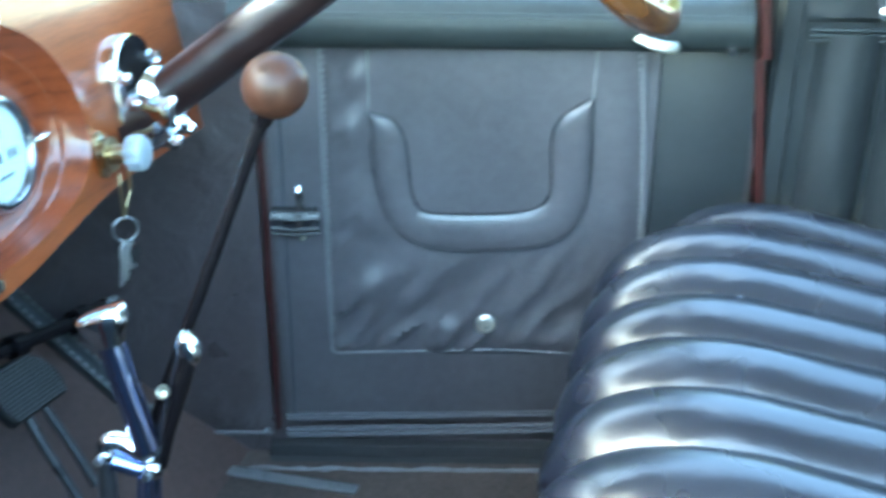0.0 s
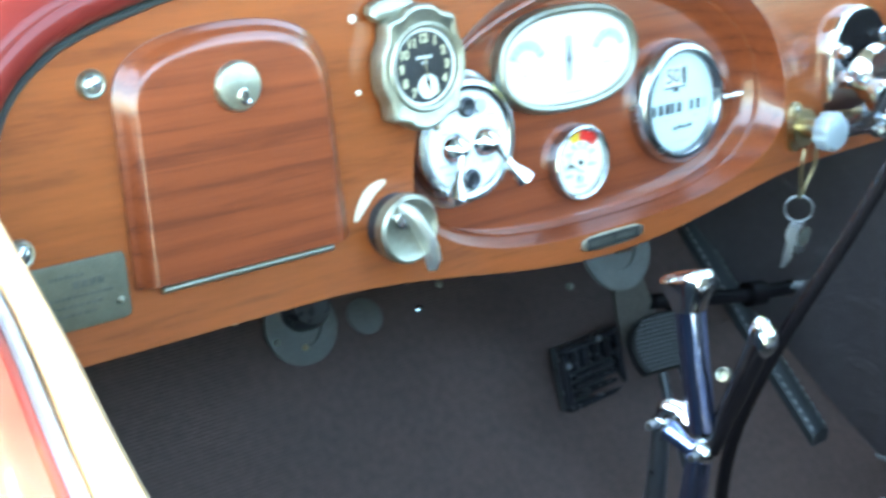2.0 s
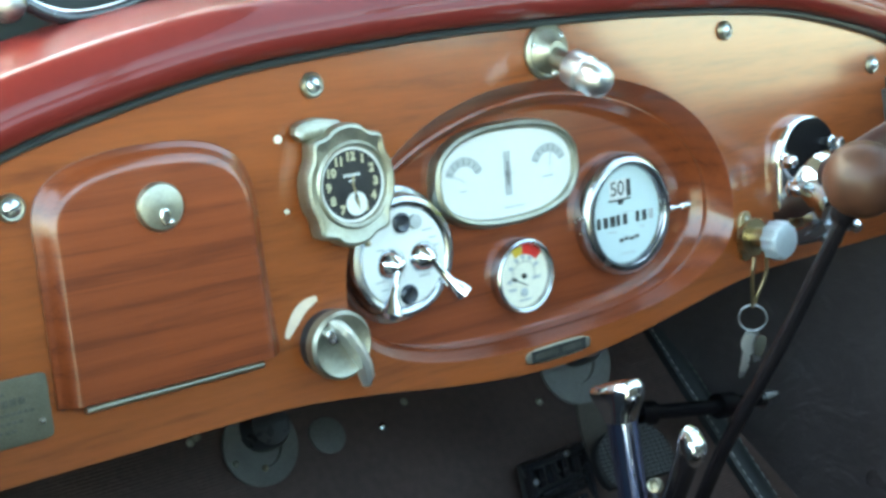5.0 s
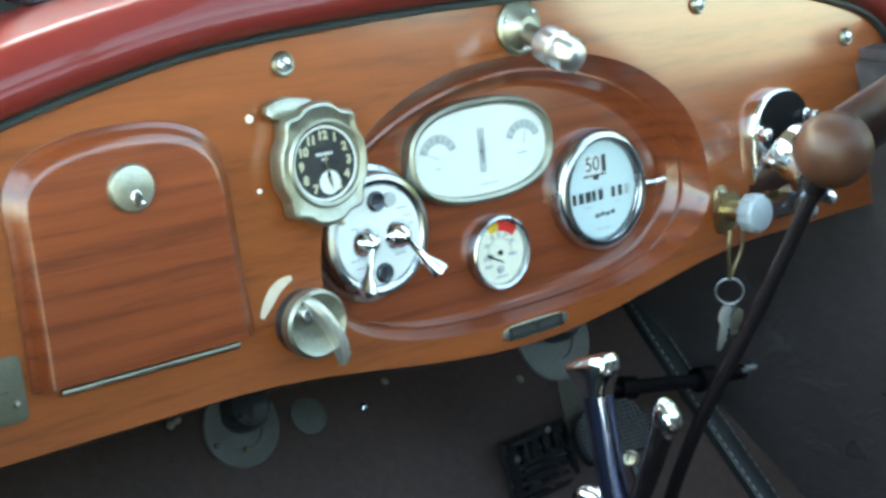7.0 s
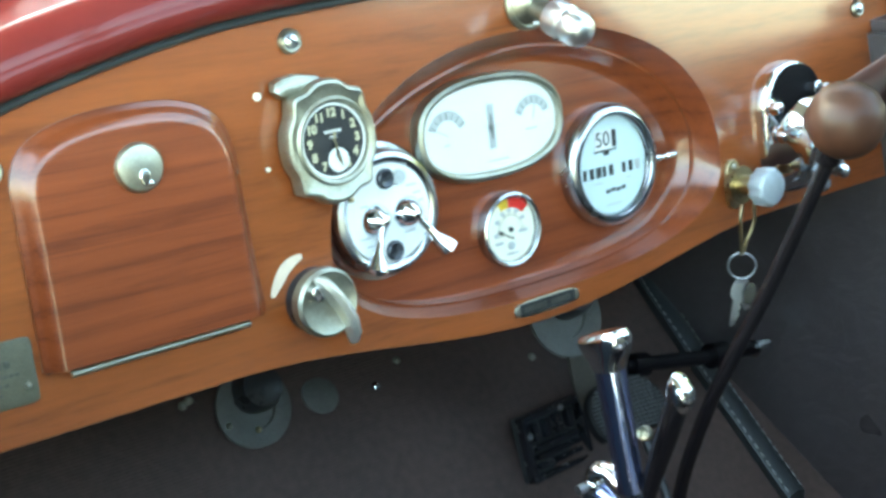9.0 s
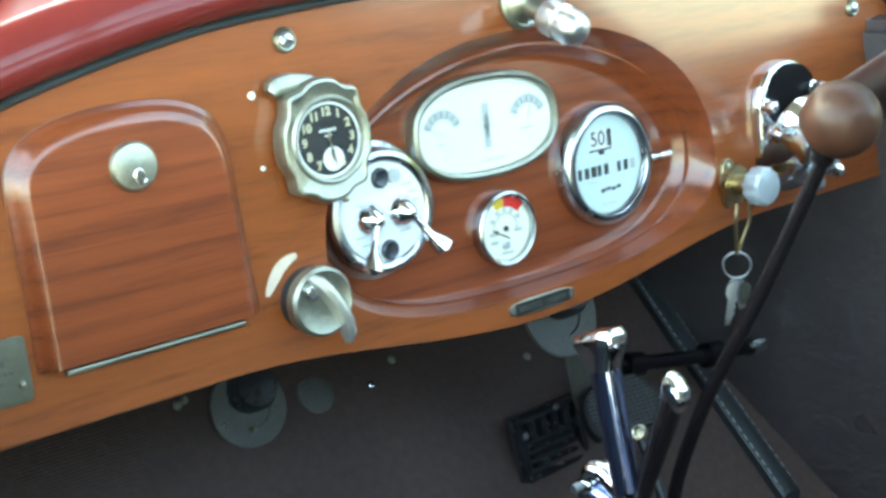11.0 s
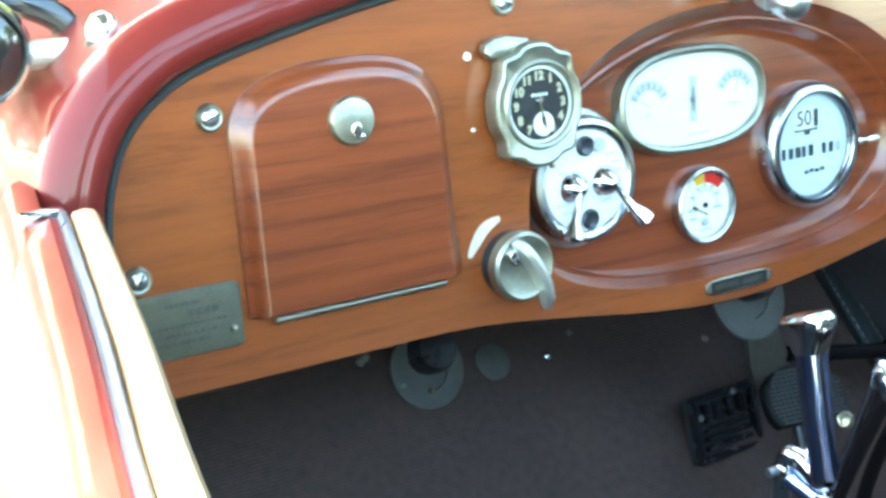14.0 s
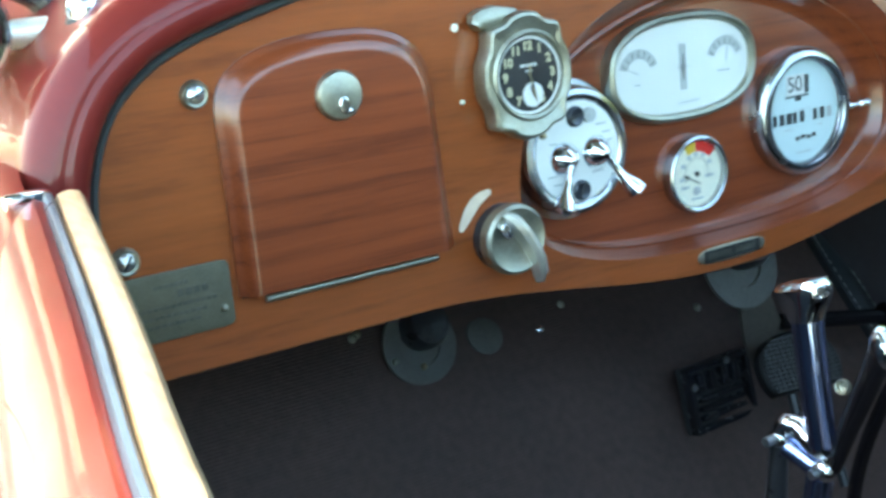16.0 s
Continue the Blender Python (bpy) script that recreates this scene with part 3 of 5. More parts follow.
pane = part("glass", loft([[(x, y, w) for x, y in oval(0, 0, 0.0645, 0.033, None, 2.45, n=48)] for w in (0.0086, 0.0094)]), GLASS, gauge)
pane.visible_shadow = False


def round_glass(r, z, parent):
    g = part("glass", lathe([(r, z), (r, z + 0.0008), (r * 0.5, z + 0.0014), (0.0005, z + 0.0016)], 40), GLASS, parent)
    g.visible_shadow = False
    return g


# speedometer
sp = thing("speedometer", "round pale blue speedometer in a deep chrome bezel", "speedometer", on_dash(0.199, -0.008, -0.030))
part("bezel", lathe([(0.0495, 0), (0.0497, 0.006), (0.0485, 0.0115), (0.0455, 0.0145), (0.0425, 0.0150), (0.0405, 0.0138), (0.0388, 0.0095)], 64, (True, False)), BEZEL, sp)
part("inner_ring", lathe([(0.0428, 0.0151), (0.0412, 0.0150), (0.0396, 0.0118), (0.0388, 0.0090)], 64, (False, False)), DARK_RING, sp, "dark inner ring")
sf = part("face", lathe([(0.0390, 0.003), (0.0390, 0.0078), (0.0003, 0.0079)], 48), FACE_BLUE, sp)
win = part("speed_window", box(-0.0170, 0.0035, 0.0135, 0.0290, 0.0079, 0.0083), FACE, sf)
lettering("speed_digits", "50", 0.0165, INK, win, at(-0.0085, 0.0213, 0.0085))
part("digit_roll", box(0.0020, 0.0065, 0.0145, 0.0280, 0.0083, 0.0086), INK, win)
part("window_frame", join(box(-0.0185, 0.0065, 0.0118, 0.0132, 0.008, 0.0084), box(-0.008, -0.002, 0.0088, 0.0119, 0.008, 0.0084)), INK, win)
odo = part("odometer", box(-0.0345, 0.0345, -0.0090, 0.0015, 0.0079, 0.0082), FACE_BLUE, sf)
for k in range(5):
    part("figure_wheel", box(-0.0325 + 0.0072 * k, -0.0285 + 0.0009 * (k % 3) + 0.0072 * k, -0.0080, 0.0005, 0.0082, 0.0085), INK, odo)
for k in range(3):
    part("figure_wheel", box(0.0110 + 0.0075 * k, 0.0150 + 0.0006 * k + 0.0075 * k, -0.0080, 0.0005, 0.0082, 0.0085), INK if k < 2 else GREY_INK, odo)
part("maker_line", bars([(-0.006 + 0.0058 * k, -0.0205 + 0.0008 * (k % 2), 0.0046, 0.0030) for k in range(4)], 0.0079), INK, sf)
part("caption", bars([(0.0, 0.0015, 0.020, 0.0010), (-0.016, -0.0125, 0.010, 0.001), (0.018, -0.0125, 0.006, 0.001), (0.0, -0.0315, 0.017, 0.001)], 0.0079), GREY_INK, sf)
round_glass(0.0385, 0.0108, sp)
part("reset_stem", move(join(lathe([(0.004, -0.006), (0.004, 0.006), (0.0022, 0.007), (0.0022, 0.016), (0.0034, 0.017), (0.0034, 0.026), (0.002, 0.0275)], 16)), at(0.047, -0.004, 0.008, 0, 90, 0)), CHROME, sp)

# oil pressure gauge
og = thing("oil_gauge", "small round cream oil pressure gauge with red sector", "gauge", on_dash(0.0905, -0.038, -0.030))
part("bezel", lathe([(0.0288, 0), (0.0290, 0.005), (0.0282, 0.0085), (0.0268, 0.0095), (0.0250, 0.0085), (0.0242, 0.006)], 48, (True, False)), BEZEL, og)
of = part("face", lathe([(0.0243, 0.002), (0.0243, 0.0050), (0.0003, 0.0051)], 40), CREAM, og)
part("yellow_sector", arc(0, 0, 0.0165, 0.0240, 92, 118, 0.0051), YELLOW, of)
part("red_sector", arc(0, 0, 0.0165, 0.0240, 40, 91, 0.0051), RED_INK, of)
part("numerals", bars([(0.0145 * math.cos(radians(a)), 0.0145 * math.sin(radians(a)), 0.0042, 0.0030) for a in (190, 150, 118, 90, 62, 30)], 0.0051), GREY_INK, of)
part("scale", join(*(move(box(-0.0003, 0.0003, 0.0105, 0.0122, 0.0051, 0.0053), at(0, 0, 0, 0, 0, a)) for a in range(-110, 111, 11))), INK, of)
part("caption", bars([(-0.012, -0.009, 0.008, 0.0022), (0.012, -0.003, 0.009, 0.0022), (0.0, -0.0185, 0.012, 0.0016)], 0.0051), GREY_INK, of)
part("needle", join(move(join(box(-0.0005, 0.0005, -0.004, 0.0135, 0.0056, 0.0061), slab([(-0.0018, 0.0085), (0.0018, 0.0085), (0, 0.0145)], 0.0056, 0.0061)), at(-0.001, -0.006, 0, 0, 0, 62)), lathe([(0.0021, 0.0052), (0.0018, 0.0068), (0.0003, 0.007)], 14)), INK, of)
part("hub", move(lathe([(0.0034, 0.0052), (0.003, 0.0066), (0.0005, 0.007)], 16), at(-0.001, -0.0125, 0)), GREY_INK, of)
round_glass(0.0243, 0.0066, og)

# clock on a side clip
ck = thing("dash_clock", "nickel clock with a scalloped case and black dial", "clock", on_dash(-0.0835, 0.0590, 0.0))


def ear(t):
    """Four small ears on the diagonals, a shallow notch on both sides of each."""
    d = abs((math.degrees(t) + 45) % 90 - 45 - 0.0)
    d = abs(45 - d)
    return 0.0032 * math.exp(-((d / 7) ** 2)) - 0.0012 * math.exp(-(((d - 17) / 7) ** 2))


def ring(f, z):
    return [((0.0338 + ear(t)) * f * math.cos(t), 0.0010 + (0.0402 + ear(t)) * f * math.sin(t), z) for t in (2 * math.pi * k / 144 for k in range(144))]


case = loft([ring(0.90, 0.002), ring(0.99, 0.006), ring(1.0, 0.0155), ring(0.965, 0.0185), ring(0.92, 0.0192), ring(0.84, 0.0180), [(0.002 + 0.0285 * math.cos(2 * math.pi * k / 144), 0.001 + 0.0285 * math.sin(2 * math.pi * k / 144), 0.0172) for k in range(144)], [(0.002 + 0.0268 * math.cos(2 * math.pi * k / 144), 0.001 + 0.0268 * math.sin(2 * math.pi * k / 144), 0.0188) for k in range(144)], [(0.002 + 0.0252 * math.cos(2 * math.pi * k / 144), 0.001 + 0.0252 * math.sin(2 * math.pi * k / 144), 0.0180) for k in range(144)], [(0.002 + 0.0244 * math.cos(2 * math.pi * k / 144), 0.001 + 0.0244 * math.sin(2 * math.pi * k / 144), 0.0150) for k in range(144)]], True, (True, False))
part("case", case, NICKEL, ck)
part("clip", loft([[(x + o * c, y + o * s, z) for o, z in ((-1, 0.003), (-0.9, 0.009), (-0.3, 0.012), (0.3, 0.012), (0.9, 0.009), (1, 0.003))] for x, y, c, s in ((-0.0310, 0.0345, -0.002, 0.0025), (-0.0280, 0.0362, -0.0045, 0.0058), (-0.022, 0.0375, -0.0050, 0.0072), (-0.013, 0.0385, -0.003, 0.0075), (0.0, 0.0385, 0.0, 0.0045))]), NICKEL, ck, "curved winding clip")
cf = part("dial", lathe([(0.0250, 0.010), (0.0250, 0.0150), (0.0003, 0.0151)], 48), DIAL_BLACK, ck, m=at(0.002, 0.001, 0))
part("minute_track", loft([[(r * math.cos(2 * math.pi * k / 60), r * math.sin(2 * math.pi * k / 60), 0.0151 + h) for k in range(60)] for r, h in ((0.0226, 0), (0.0226, 0.0002), (0.0243, 0.0002), (0.0243, 0))], True, (False, False)), FACE, cf)
for hour in (12, 1, 2, 3, 4, 8, 9, 10, 11, 5, 7):
    a = radians(90 - 30 * hour)
    lettering("numeral", str(hour), 0.0076, LUME, cf, at(0.0180 * math.cos(a), 0.0180 * math.sin(a), 0.0153), 0.0004)
part("maker_line", bars([(-0.0052 + 0.0026 * k, 0.0062, 0.0020, 0.0018) for k in range(5)] + [(0, 0.0026, 0.005, 0.0011)], 0.0151), FACE, cf)
sub = part("seconds_dial", move(lathe([(0.0078, 0.0151), (0.0078, 0.0154), (0.0003, 0.0155)], 32), at(0.002, -0.0125, 0)), FACE, cf)
part("seconds_hand", move(box(-0.0003, 0.0003, -0.001, 0.005, 0.0156, 0.0158), at(0.002, -0.0125, 0, 0, 0, 20)), INK, sub)
part("hour_hand", move(slab([(-0.0005, 0), (0.0005, 0), (0.0010, 0.004), (0, 0.007), (-0.0010, 0.004)], 0.0158, 0.0161), at(0, 0, 0, 0, 0, -8)), BRASS, cf)
part("minute_hand", move(slab([(-0.0004, 0), (0.0004, 0), (0.001, 0.012), (0, 0.018), (-0.001, 0.012)], 0.0163, 0.0166), at(0, 0, 0, 0, 0, -168)), BRASS, cf)
round_glass(0.0244, 0.0166, cf)
part("crown", move(lathe([(0.0022, 0.0), (0.0026, 0.003), (0.0012, 0.004)], 14), at(0.011, -0.0375, 0.012, 70)), BRASS, ck)

# light and ignition switch
sw = thing("switch_panel", "round white lever switch in a chrome drum", "switch", on_dash(-0.0265, -0.0005, -0.030))
part("drum", lathe([(0.0485, 0), (0.0485, 0.0028), (0.0458, 0.0046), (0.0450, 0.005), (0.0440, 0.006), (0.0436, 0.0145), (0.0422, 0.0178), (0.0390, 0.0192), (0.0362, 0.0184), (0.0346, 0.0165)], 56, (True, False)), BEZEL, sw)
swf = part("face", lathe([(0.0348, 0.010), (0.0348, 0.0172), (0.0003, 0.0173)], 48), FACE, sw)
for x, y, rot in ((-0.0005, 0.0240, 15), (0.0010, -0.0268, 60)):
    part("screw", move(join(lathe([(0.0072, 0.0173), (0.0070, 0.0190), (0.0055, 0.0202), (0.0045, 0.0196), (0.0003, 0.0196)], 24)), at(x, y, 0)), DARK_RING, swf)
    part("screw_slot", move(box(-0.005, 0.005, -0.0006, 0.0006, 0.0197, 0.0204), at(x, y, 0, 0, 0, rot)), INK, swf)
part("side_stop", move(lathe([(0.0052, 0.0173), (0.005, 0.020), (0.001, 0.0206)], 20), at(0.0105, 0.0235, 0)), GREY_INK, swf)
for x, y, ex, ey in ((-0.0115, -0.0035, -0.0275, -0.0360), (0.0160, -0.0030, 0.0365, -0.0330)):
    lv = part("lever_boss", move(lathe([(0.0122, 0.0173), (0.0118, 0.0188), (0.0032, 0.0285), (0.0006, 0.0296)], 32), at(x, y, 0)), CHROME, sw)
    d = Vector((ex - x, ey - y, 0))
    pts = [Vector((x, y, 0.026)) + d * t + Vector((0, 0, h)) for t, h in ((0.06, 0), (0.3, 0.001), (0.6, 0.003), (0.8, 0.006), (0.94, 0.008), (1.0, 0.0075))]
    part("lever", tube(pts, [0.0028, 0.0027, 0.0036, 0.0068, 0.0078, 0.0036], 16, 0.8), CHROME, lv)
for row in ((0.021, 0.016, 0.009, 0.0012), (0.025, 0.010, 0.007, 0.0012), (0.027, 0.004, 0.006, 0.0012), (-0.022, -0.014, 0.008, 0.0012), (-0.018, -0.020, 0.007, 0.0012), (0.016, -0.016, 0.010, 0.0012), (-0.02, 0.008, 0.006, 0.0012)):
    part("caption", bars([row], 0.0173), GREY_INK, swf)

# choke knob
ch = thing("choke_knob", "round nickel dash knob with a blade handle", "knob", on_dash(-0.1025, -0.0415, 0.0))
part("collar", lathe([(0.0215, 0.0005), (0.0210, 0.006), (0.0205, 0.010)], 36), BLACK, ch)
part("dial", lathe([(0.0222, 0.009), (0.0230, 0.012), (0.0226, 0.0175), (0.0205, 0.0195), (0.0180, 0.0180), (0.0003, 0.0170)], 44), NICKEL, ch)
part("blade", loft([[(x + o * 0.9, y + o * 0.35, z) for o, z in ((-t, 0.017), (-t * 0.7, h), (0, h + 0.002), (t * 0.7, h), (t, 0.017))] for x, y, t, h in ((-0.008, 0.0185, 0.003, 0.020), (-0.003, 0.0145, 0.005, 0.024), (0.002, 0.007, 0.0052, 0.026), (0.008, -0.003, 0.005, 0.0265), (0.013, -0.014, 0.005, 0.026), (0.0155, -0.0245, 0.0048, 0.024), (0.0160, -0.0300, 0.003, 0.020))]), SATIN, ch)
part("letters", bars([(0.0135 * math.cos(radians(a)), 0.0135 * math.sin(radians(a)), 0.0026, 0.0022) for a in (200, 225, 250, 275, 300, 325, 350, 20)], 0.0172, 0.0003), STEEL, ch)
part("cam_mark", move(slab(oval(0, 0, 0.0045, 0.0055, None, 2, n=24), 0.017, 0.0205, 0.001), at(-0.0075, 0.0075, 0, 0, 0, 25)), CHROME, ch)

# name plate and data plate
pl = thing("name_plate", "small dark engraved plate with nickel border", "plate", on_dash(0.0975, -0.0935, 0.0005))
part("border", slab(oval(0, 0, 0.0325, 0.0060, None, 3.4, n=48), 0, 0.0014, 0.0005), DULL, pl)
part("field", box(-0.0275, 0.0275, -0.0046, 0.0046, 0.0013, 0.0017), PLATE_DARK, pl)
tagged(part("writing", bars([(-0.0225 + 0.0033 * k, 0.0, 0.0024, 0.0042) for k in range(7)] + [(0.0045 + 0.0033 * k, 0, 0.0024, 0.0042) for k in range(6)], 0.0017), PLATE_INK, pl), kind="stuff")
dp = thing("data_plate", "tarnished metal plate with worn engraved lines", "plate", on_dash(-0.322, -0.0355, 0.0005))
part("sheet", slab(oval(0, 0, 0.0325, 0.0195, None, 14, n=64), 0, 0.0012, 0.0004), PLATE, dp)
tagged(part("writing", bars([(-0.012 + 0.0030 * k, 0.0115, 0.0022, 0.0020) for k in range(7)] + [(0.002 + 0.0048 * k, 0.006, 0.0038, 0.0042) for k in range(4)] + [(-0.024 + 0.0035 * k, -0.0005, 0.0027, 0.0018) for k in range(14)] + [(-0.024 + 0.0035 * k, -0.0055, 0.0027, 0.0018) for k in range(12)] + [(-0.022 + 0.004 * k, -0.0105, 0.0031, 0.0018) for k in range(9)], 0.0012), PLATE_INK, dp), kind="stuff")
part("rivet", ball(0.0022, 12, Matrix.Translation((0.0265, -0.0085, 0.0012))), NICKEL, dp)

# map lamp over the oval
lp = thing("dash_lamp", "nickel dashboard lamp on a round flange", "lamp", on_dash(0.104, 0.129, 0.0005))
part("flange", lathe([(0.0205, 0), (0.0203, 0.0025), (0.0180, 0.0045), (0.0165, 0.0038), (0.0120, 0.0075), (0.0085, 0.011), (0.0075, 0.013)], 40), NICKEL, lp)
for a in (40, 160, 280):
    part("screw", ball(0.002, 10, Matrix.Translation((0.0158 * math.cos(radians(a)), 0.0158 * math.sin(radians(a)), 0.0045))), CHROME, lp)
arm = part("arm", move(lathe([(0.0078, 0.008), (0.0078, 0.032)], 24), at(0, 0, 0, 22)), NICKEL, lp)
hood = part("hood", move(lathe([(0.0080, 0.028), (0.0128, 0.030), (0.0132, 0.034), (0.0132, 0.044), (0.0118, 0.045), (0.0122, 0.048), (0.0128, 0.055), (0.0108, 0.0615), (0.006, 0.065), (0.0004, 0.066)], 36), at(0, 0, 0, 22)), POLISHED, lp, "polished lamp hood")
part("slot", move(lathe([(0.0034, 0), (0.003, 0.001)], 14), at(-0.006, -0.026, 0.036, 90)), INK, hood)

# ignition lock and its keys
ig = thing("ignition_lock", "brass ignition lock with a ribbed alloy knob", "ignition lock", on_dash(0.315, -0.044, 0.0))
part("bracket", slab(oval(0, 0, 0.0085, 0.021, None, 3, n=32), 0.0005, 0.004, 0.001), BRASS, ig)
part("bracket_screw", ball(0.0032, 12, Matrix.Translation((0, 0.015, 0.004))), NICKEL, ig)
part("barrel", lathe([(0.0125, 0.003), (0.0125, 0.007), (0.0085, 0.010), (0.0085, 0.030)], 28), BRASS, ig)
n = 44
kn = loft([[((r + (0.0013 if k % 4 < 2 else 0)) * math.cos(2 * math.pi * k / n), (r + (0.0013 if k % 4 < 2 else 0)) * math.sin(2 * math.pi * k / n), z) for k in range(n)] for r, z in ((0.0145, 0.030), (0.0150, 0.031), (0.0150, 0.042))] + [[(r * math.cos(2 * math.pi * k / n), r * math.sin(2 * math.pi * k / n), z) for k in range(n)] for r, z in ((0.0140, 0.0445), (0.009, 0.0462), (0.0005, 0.0465))])
part("knob", kn, KNOB_GREY, ig, "ribbed grey knob", sharp=25)
part("flange", move(lathe([(0.016, 0.011), (0.016, 0.0125)], 28), at(0, 0, 0)), BRASS, ig)

keys = thing("key_bunch", "steel keys on a ring hanging from the ignition", "keys", pose(0.304, -0.030, 0.512))
part("hanger", join(tube(spline([(-0.006, -0.002, 0.055), (-0.008, -0.003, 0.038), (-0.003, -0.001, 0.020), (-0.001, 0, 0.010)], 6), 0.0016, 8), tube(spline([(0.007, -0.004, 0.055), (0.008, -0.004, 0.038), (0.003, -0.001, 0.020), (0.001, 0, 0.010)], 6), 0.0016, 8)), BRASS, keys, "brass wire hanger")
rp = [(0.0078 * math.cos(2 * math.pi * k / 36), -0.0084 * math.cos(2 * math.pi * k / 36), 0.0114 * math.sin(2 * math.pi * k / 36)) for k in range(37)]
part("ring", tube(rp, 0.0011, 8), STEEL, keys)
for k, (dx, rot, ln) in enumerate(((-0.002, 8, 0.036), (0.003, -14, 0.030), (0.001, -4, 0.046))):
    bow = loft([[(x, y, z) for x, z in oval(0, -0.010, 0.0070 - 0.0008 * k, 0.0085, None, 2.4, n=24)] for y in (-0.0009, 0.0009)])
    blade = join(box(-0.0030, 0.0026, -0.0009, 0.0009, -ln, -0.018), *(box(0.0022, 0.0038, -0.0009, 0.0009, -ln + 0.004 + 0.006 * j, -ln + 0.007 + 0.006 * j) for j in range(3)))
    part("key", move(join(bow, blade), at(dx, 0.003 * k - 0.002, -0.012, 4 * k, 0, -45 + 22 * k) @ at(0, 0, 0, 0, rot, 0)), POLISHED, keys)
part("fob", move(loft([[(x, y, z) for x, z in oval(0, 0, 0.0062, 0.0100, None, 2.2, n=28)] for y in (-0.0014, -0.0005, 0.0005, 0.0014)]), at(0.0035, -0.006, -0.0235, 6, 0, -12)), BEZEL, keys, "oval alloy key fob")

# ---- steering column, bracket and wheel ----
AXIS_A, AXIS = Vector((0.378, -0.047, 0.620)), Vector((0.0, -0.804, 0.595))
st = thing("steering_wheel", "wood-rimmed steering wheel on a dark enamelled column", "steering wheel", Matrix.Translation(AXIS_A) @ AXIS.to_track_quat("Z", "Y").to_matrix().to_4x4())
part("column", lathe([(0.0228, -0.30), (0.0228, 0.33), (0.022, 0.34), (0.022, 0.395)], 32), OXBLOOD, st, "black and oxblood enamelled column tube")
part("hub", lathe([(0.030, 0.392), (0.032, 0.40), (0.030, 0.415), (0.016, 0.425), (0.001, 0.427)], 32), CHROME, st)
for k in range(4):
    part("spoke", tube([(0.022 * math.cos(a), 0.022 * math.sin(a), 0.405) for a in (radians(45 + 90 * k),)] + [(0.18 * math.cos(a), 0.18 * math.sin(a), 0.412) for a in (radians(45 + 90 * k),)], 0.006, 10, 0.6), BLACK, st)
part("rim", lathe([(0.190 + 0.0135 * math.cos(2 * math.pi * k / 16), 0.412 + 0.0135 * math.sin(2 * math.pi * k / 16)) for k in range(17)], 72, (False, False)), RIM_WOOD, st, "glossy wooden rim")
cb = thing("column_bracket", "chrome bracket clamping the column under the dashboard", "bracket", on_dash(0.385, 0.0, 0.0))
part("plate", slab(oval(0.008, 0.010, 0.0400, 0.0395, 0.073, 2.2, 3.0, 48), 0.0005, 0.010, 0.005, 5), CHROME, cb)
# black oval that paints a dark reflection onto the chrome plate
part("dark_reflection", slab(oval(0.009, 0.0175, 0.0335, 0.0295, 0.0250, 2.1, n=40), 0.0095, 0.0110), ROD_BLACK, cb, "black oval painted as the chrome plate's dark reflection")
part("boss", loft([[(cu + x, cv + y, w) for x, y in oval(0, 0, a, b, None, 3.0, n=36)] for cu, cv, a, b, w in ((0.006, -0.036, 0.0340, 0.0270, 0.008), (0.004, -0.036, 0.0315, 0.0260, 0.016), (0.002, -0.034, 0.0270, 0.0240, 0.026), (0.0, -0.031, 0.0250, 0.0220, 0.038), (-0.002, -0.029, 0.0200, 0.0180, 0.045))]), CHROME, cb, "cast chrome boss")
collar = part("clamp", move(lathe([(0.0232, -0.020), (0.0258, -0.018), (0.0262, -0.012), (0.0248, -0.009), (0.0248, 0.009), (0.0262, 0.012), (0.0258, 0.018), (0.0232, 0.020)], 36), Matrix.Translation((-0.007, -0.010, 0.040)) @ pose(0, 0, 0, -61 + 90)), CHROME, cb, "ribbed chrome clamp ring")
for x, y, z, r in ((-0.026, 0.014, 0.010, 0.0062), (0.040, 0.021, 0.010, 0.0062), (-0.028, -0.008, 0.018, 0.0066), (0.020, -0.006, 0.040, 0.0058)):
    part("bolt", move(lathe([(r * 1.25, 0), (r * 1.25, 0.002), (r, 0.003), (r, 0.009), (r * 0.8, 0.0115), (0.0005, 0.0125)], 6), at(x, y, z)), CHROME, cb)
for x, y, z, r in ((-0.006, -0.050, 0.040, 0.0085), (0.014, -0.042, 0.046, 0.0070)):
    lug = part("lug", tube([(x, y + 0.016, z - 0.020), (x, y, z - 0.002)], 0.0095, 18), CHROME, cb)
    part("nut", move(lathe([(r * 1.1, 0), (r * 1.1, 0.004), (r * 0.8, 0.005), (r * 0.8, 0.010), (r * 0.55, 0.012), (0.0005, 0.0125)], 8), at(x, y, z - 0.001, 25)), CHROME, lug)
part("ear", tube(spline([(-0.024, -0.006, 0.020), (-0.020, -0.004, 0.036), (0.004, 0.000, 0.052), (0.018, -0.004, 0.046)], 5), 0.0062, 14), CHROME, cb)
part("spring_clip", tube(spline([(-0.018, 0.004, 0.052), (-0.002, 0.011, 0.060), (0.014, 0.020, 0.066)], 5), 0.0034, 10, 0.6), BRASS, cb)

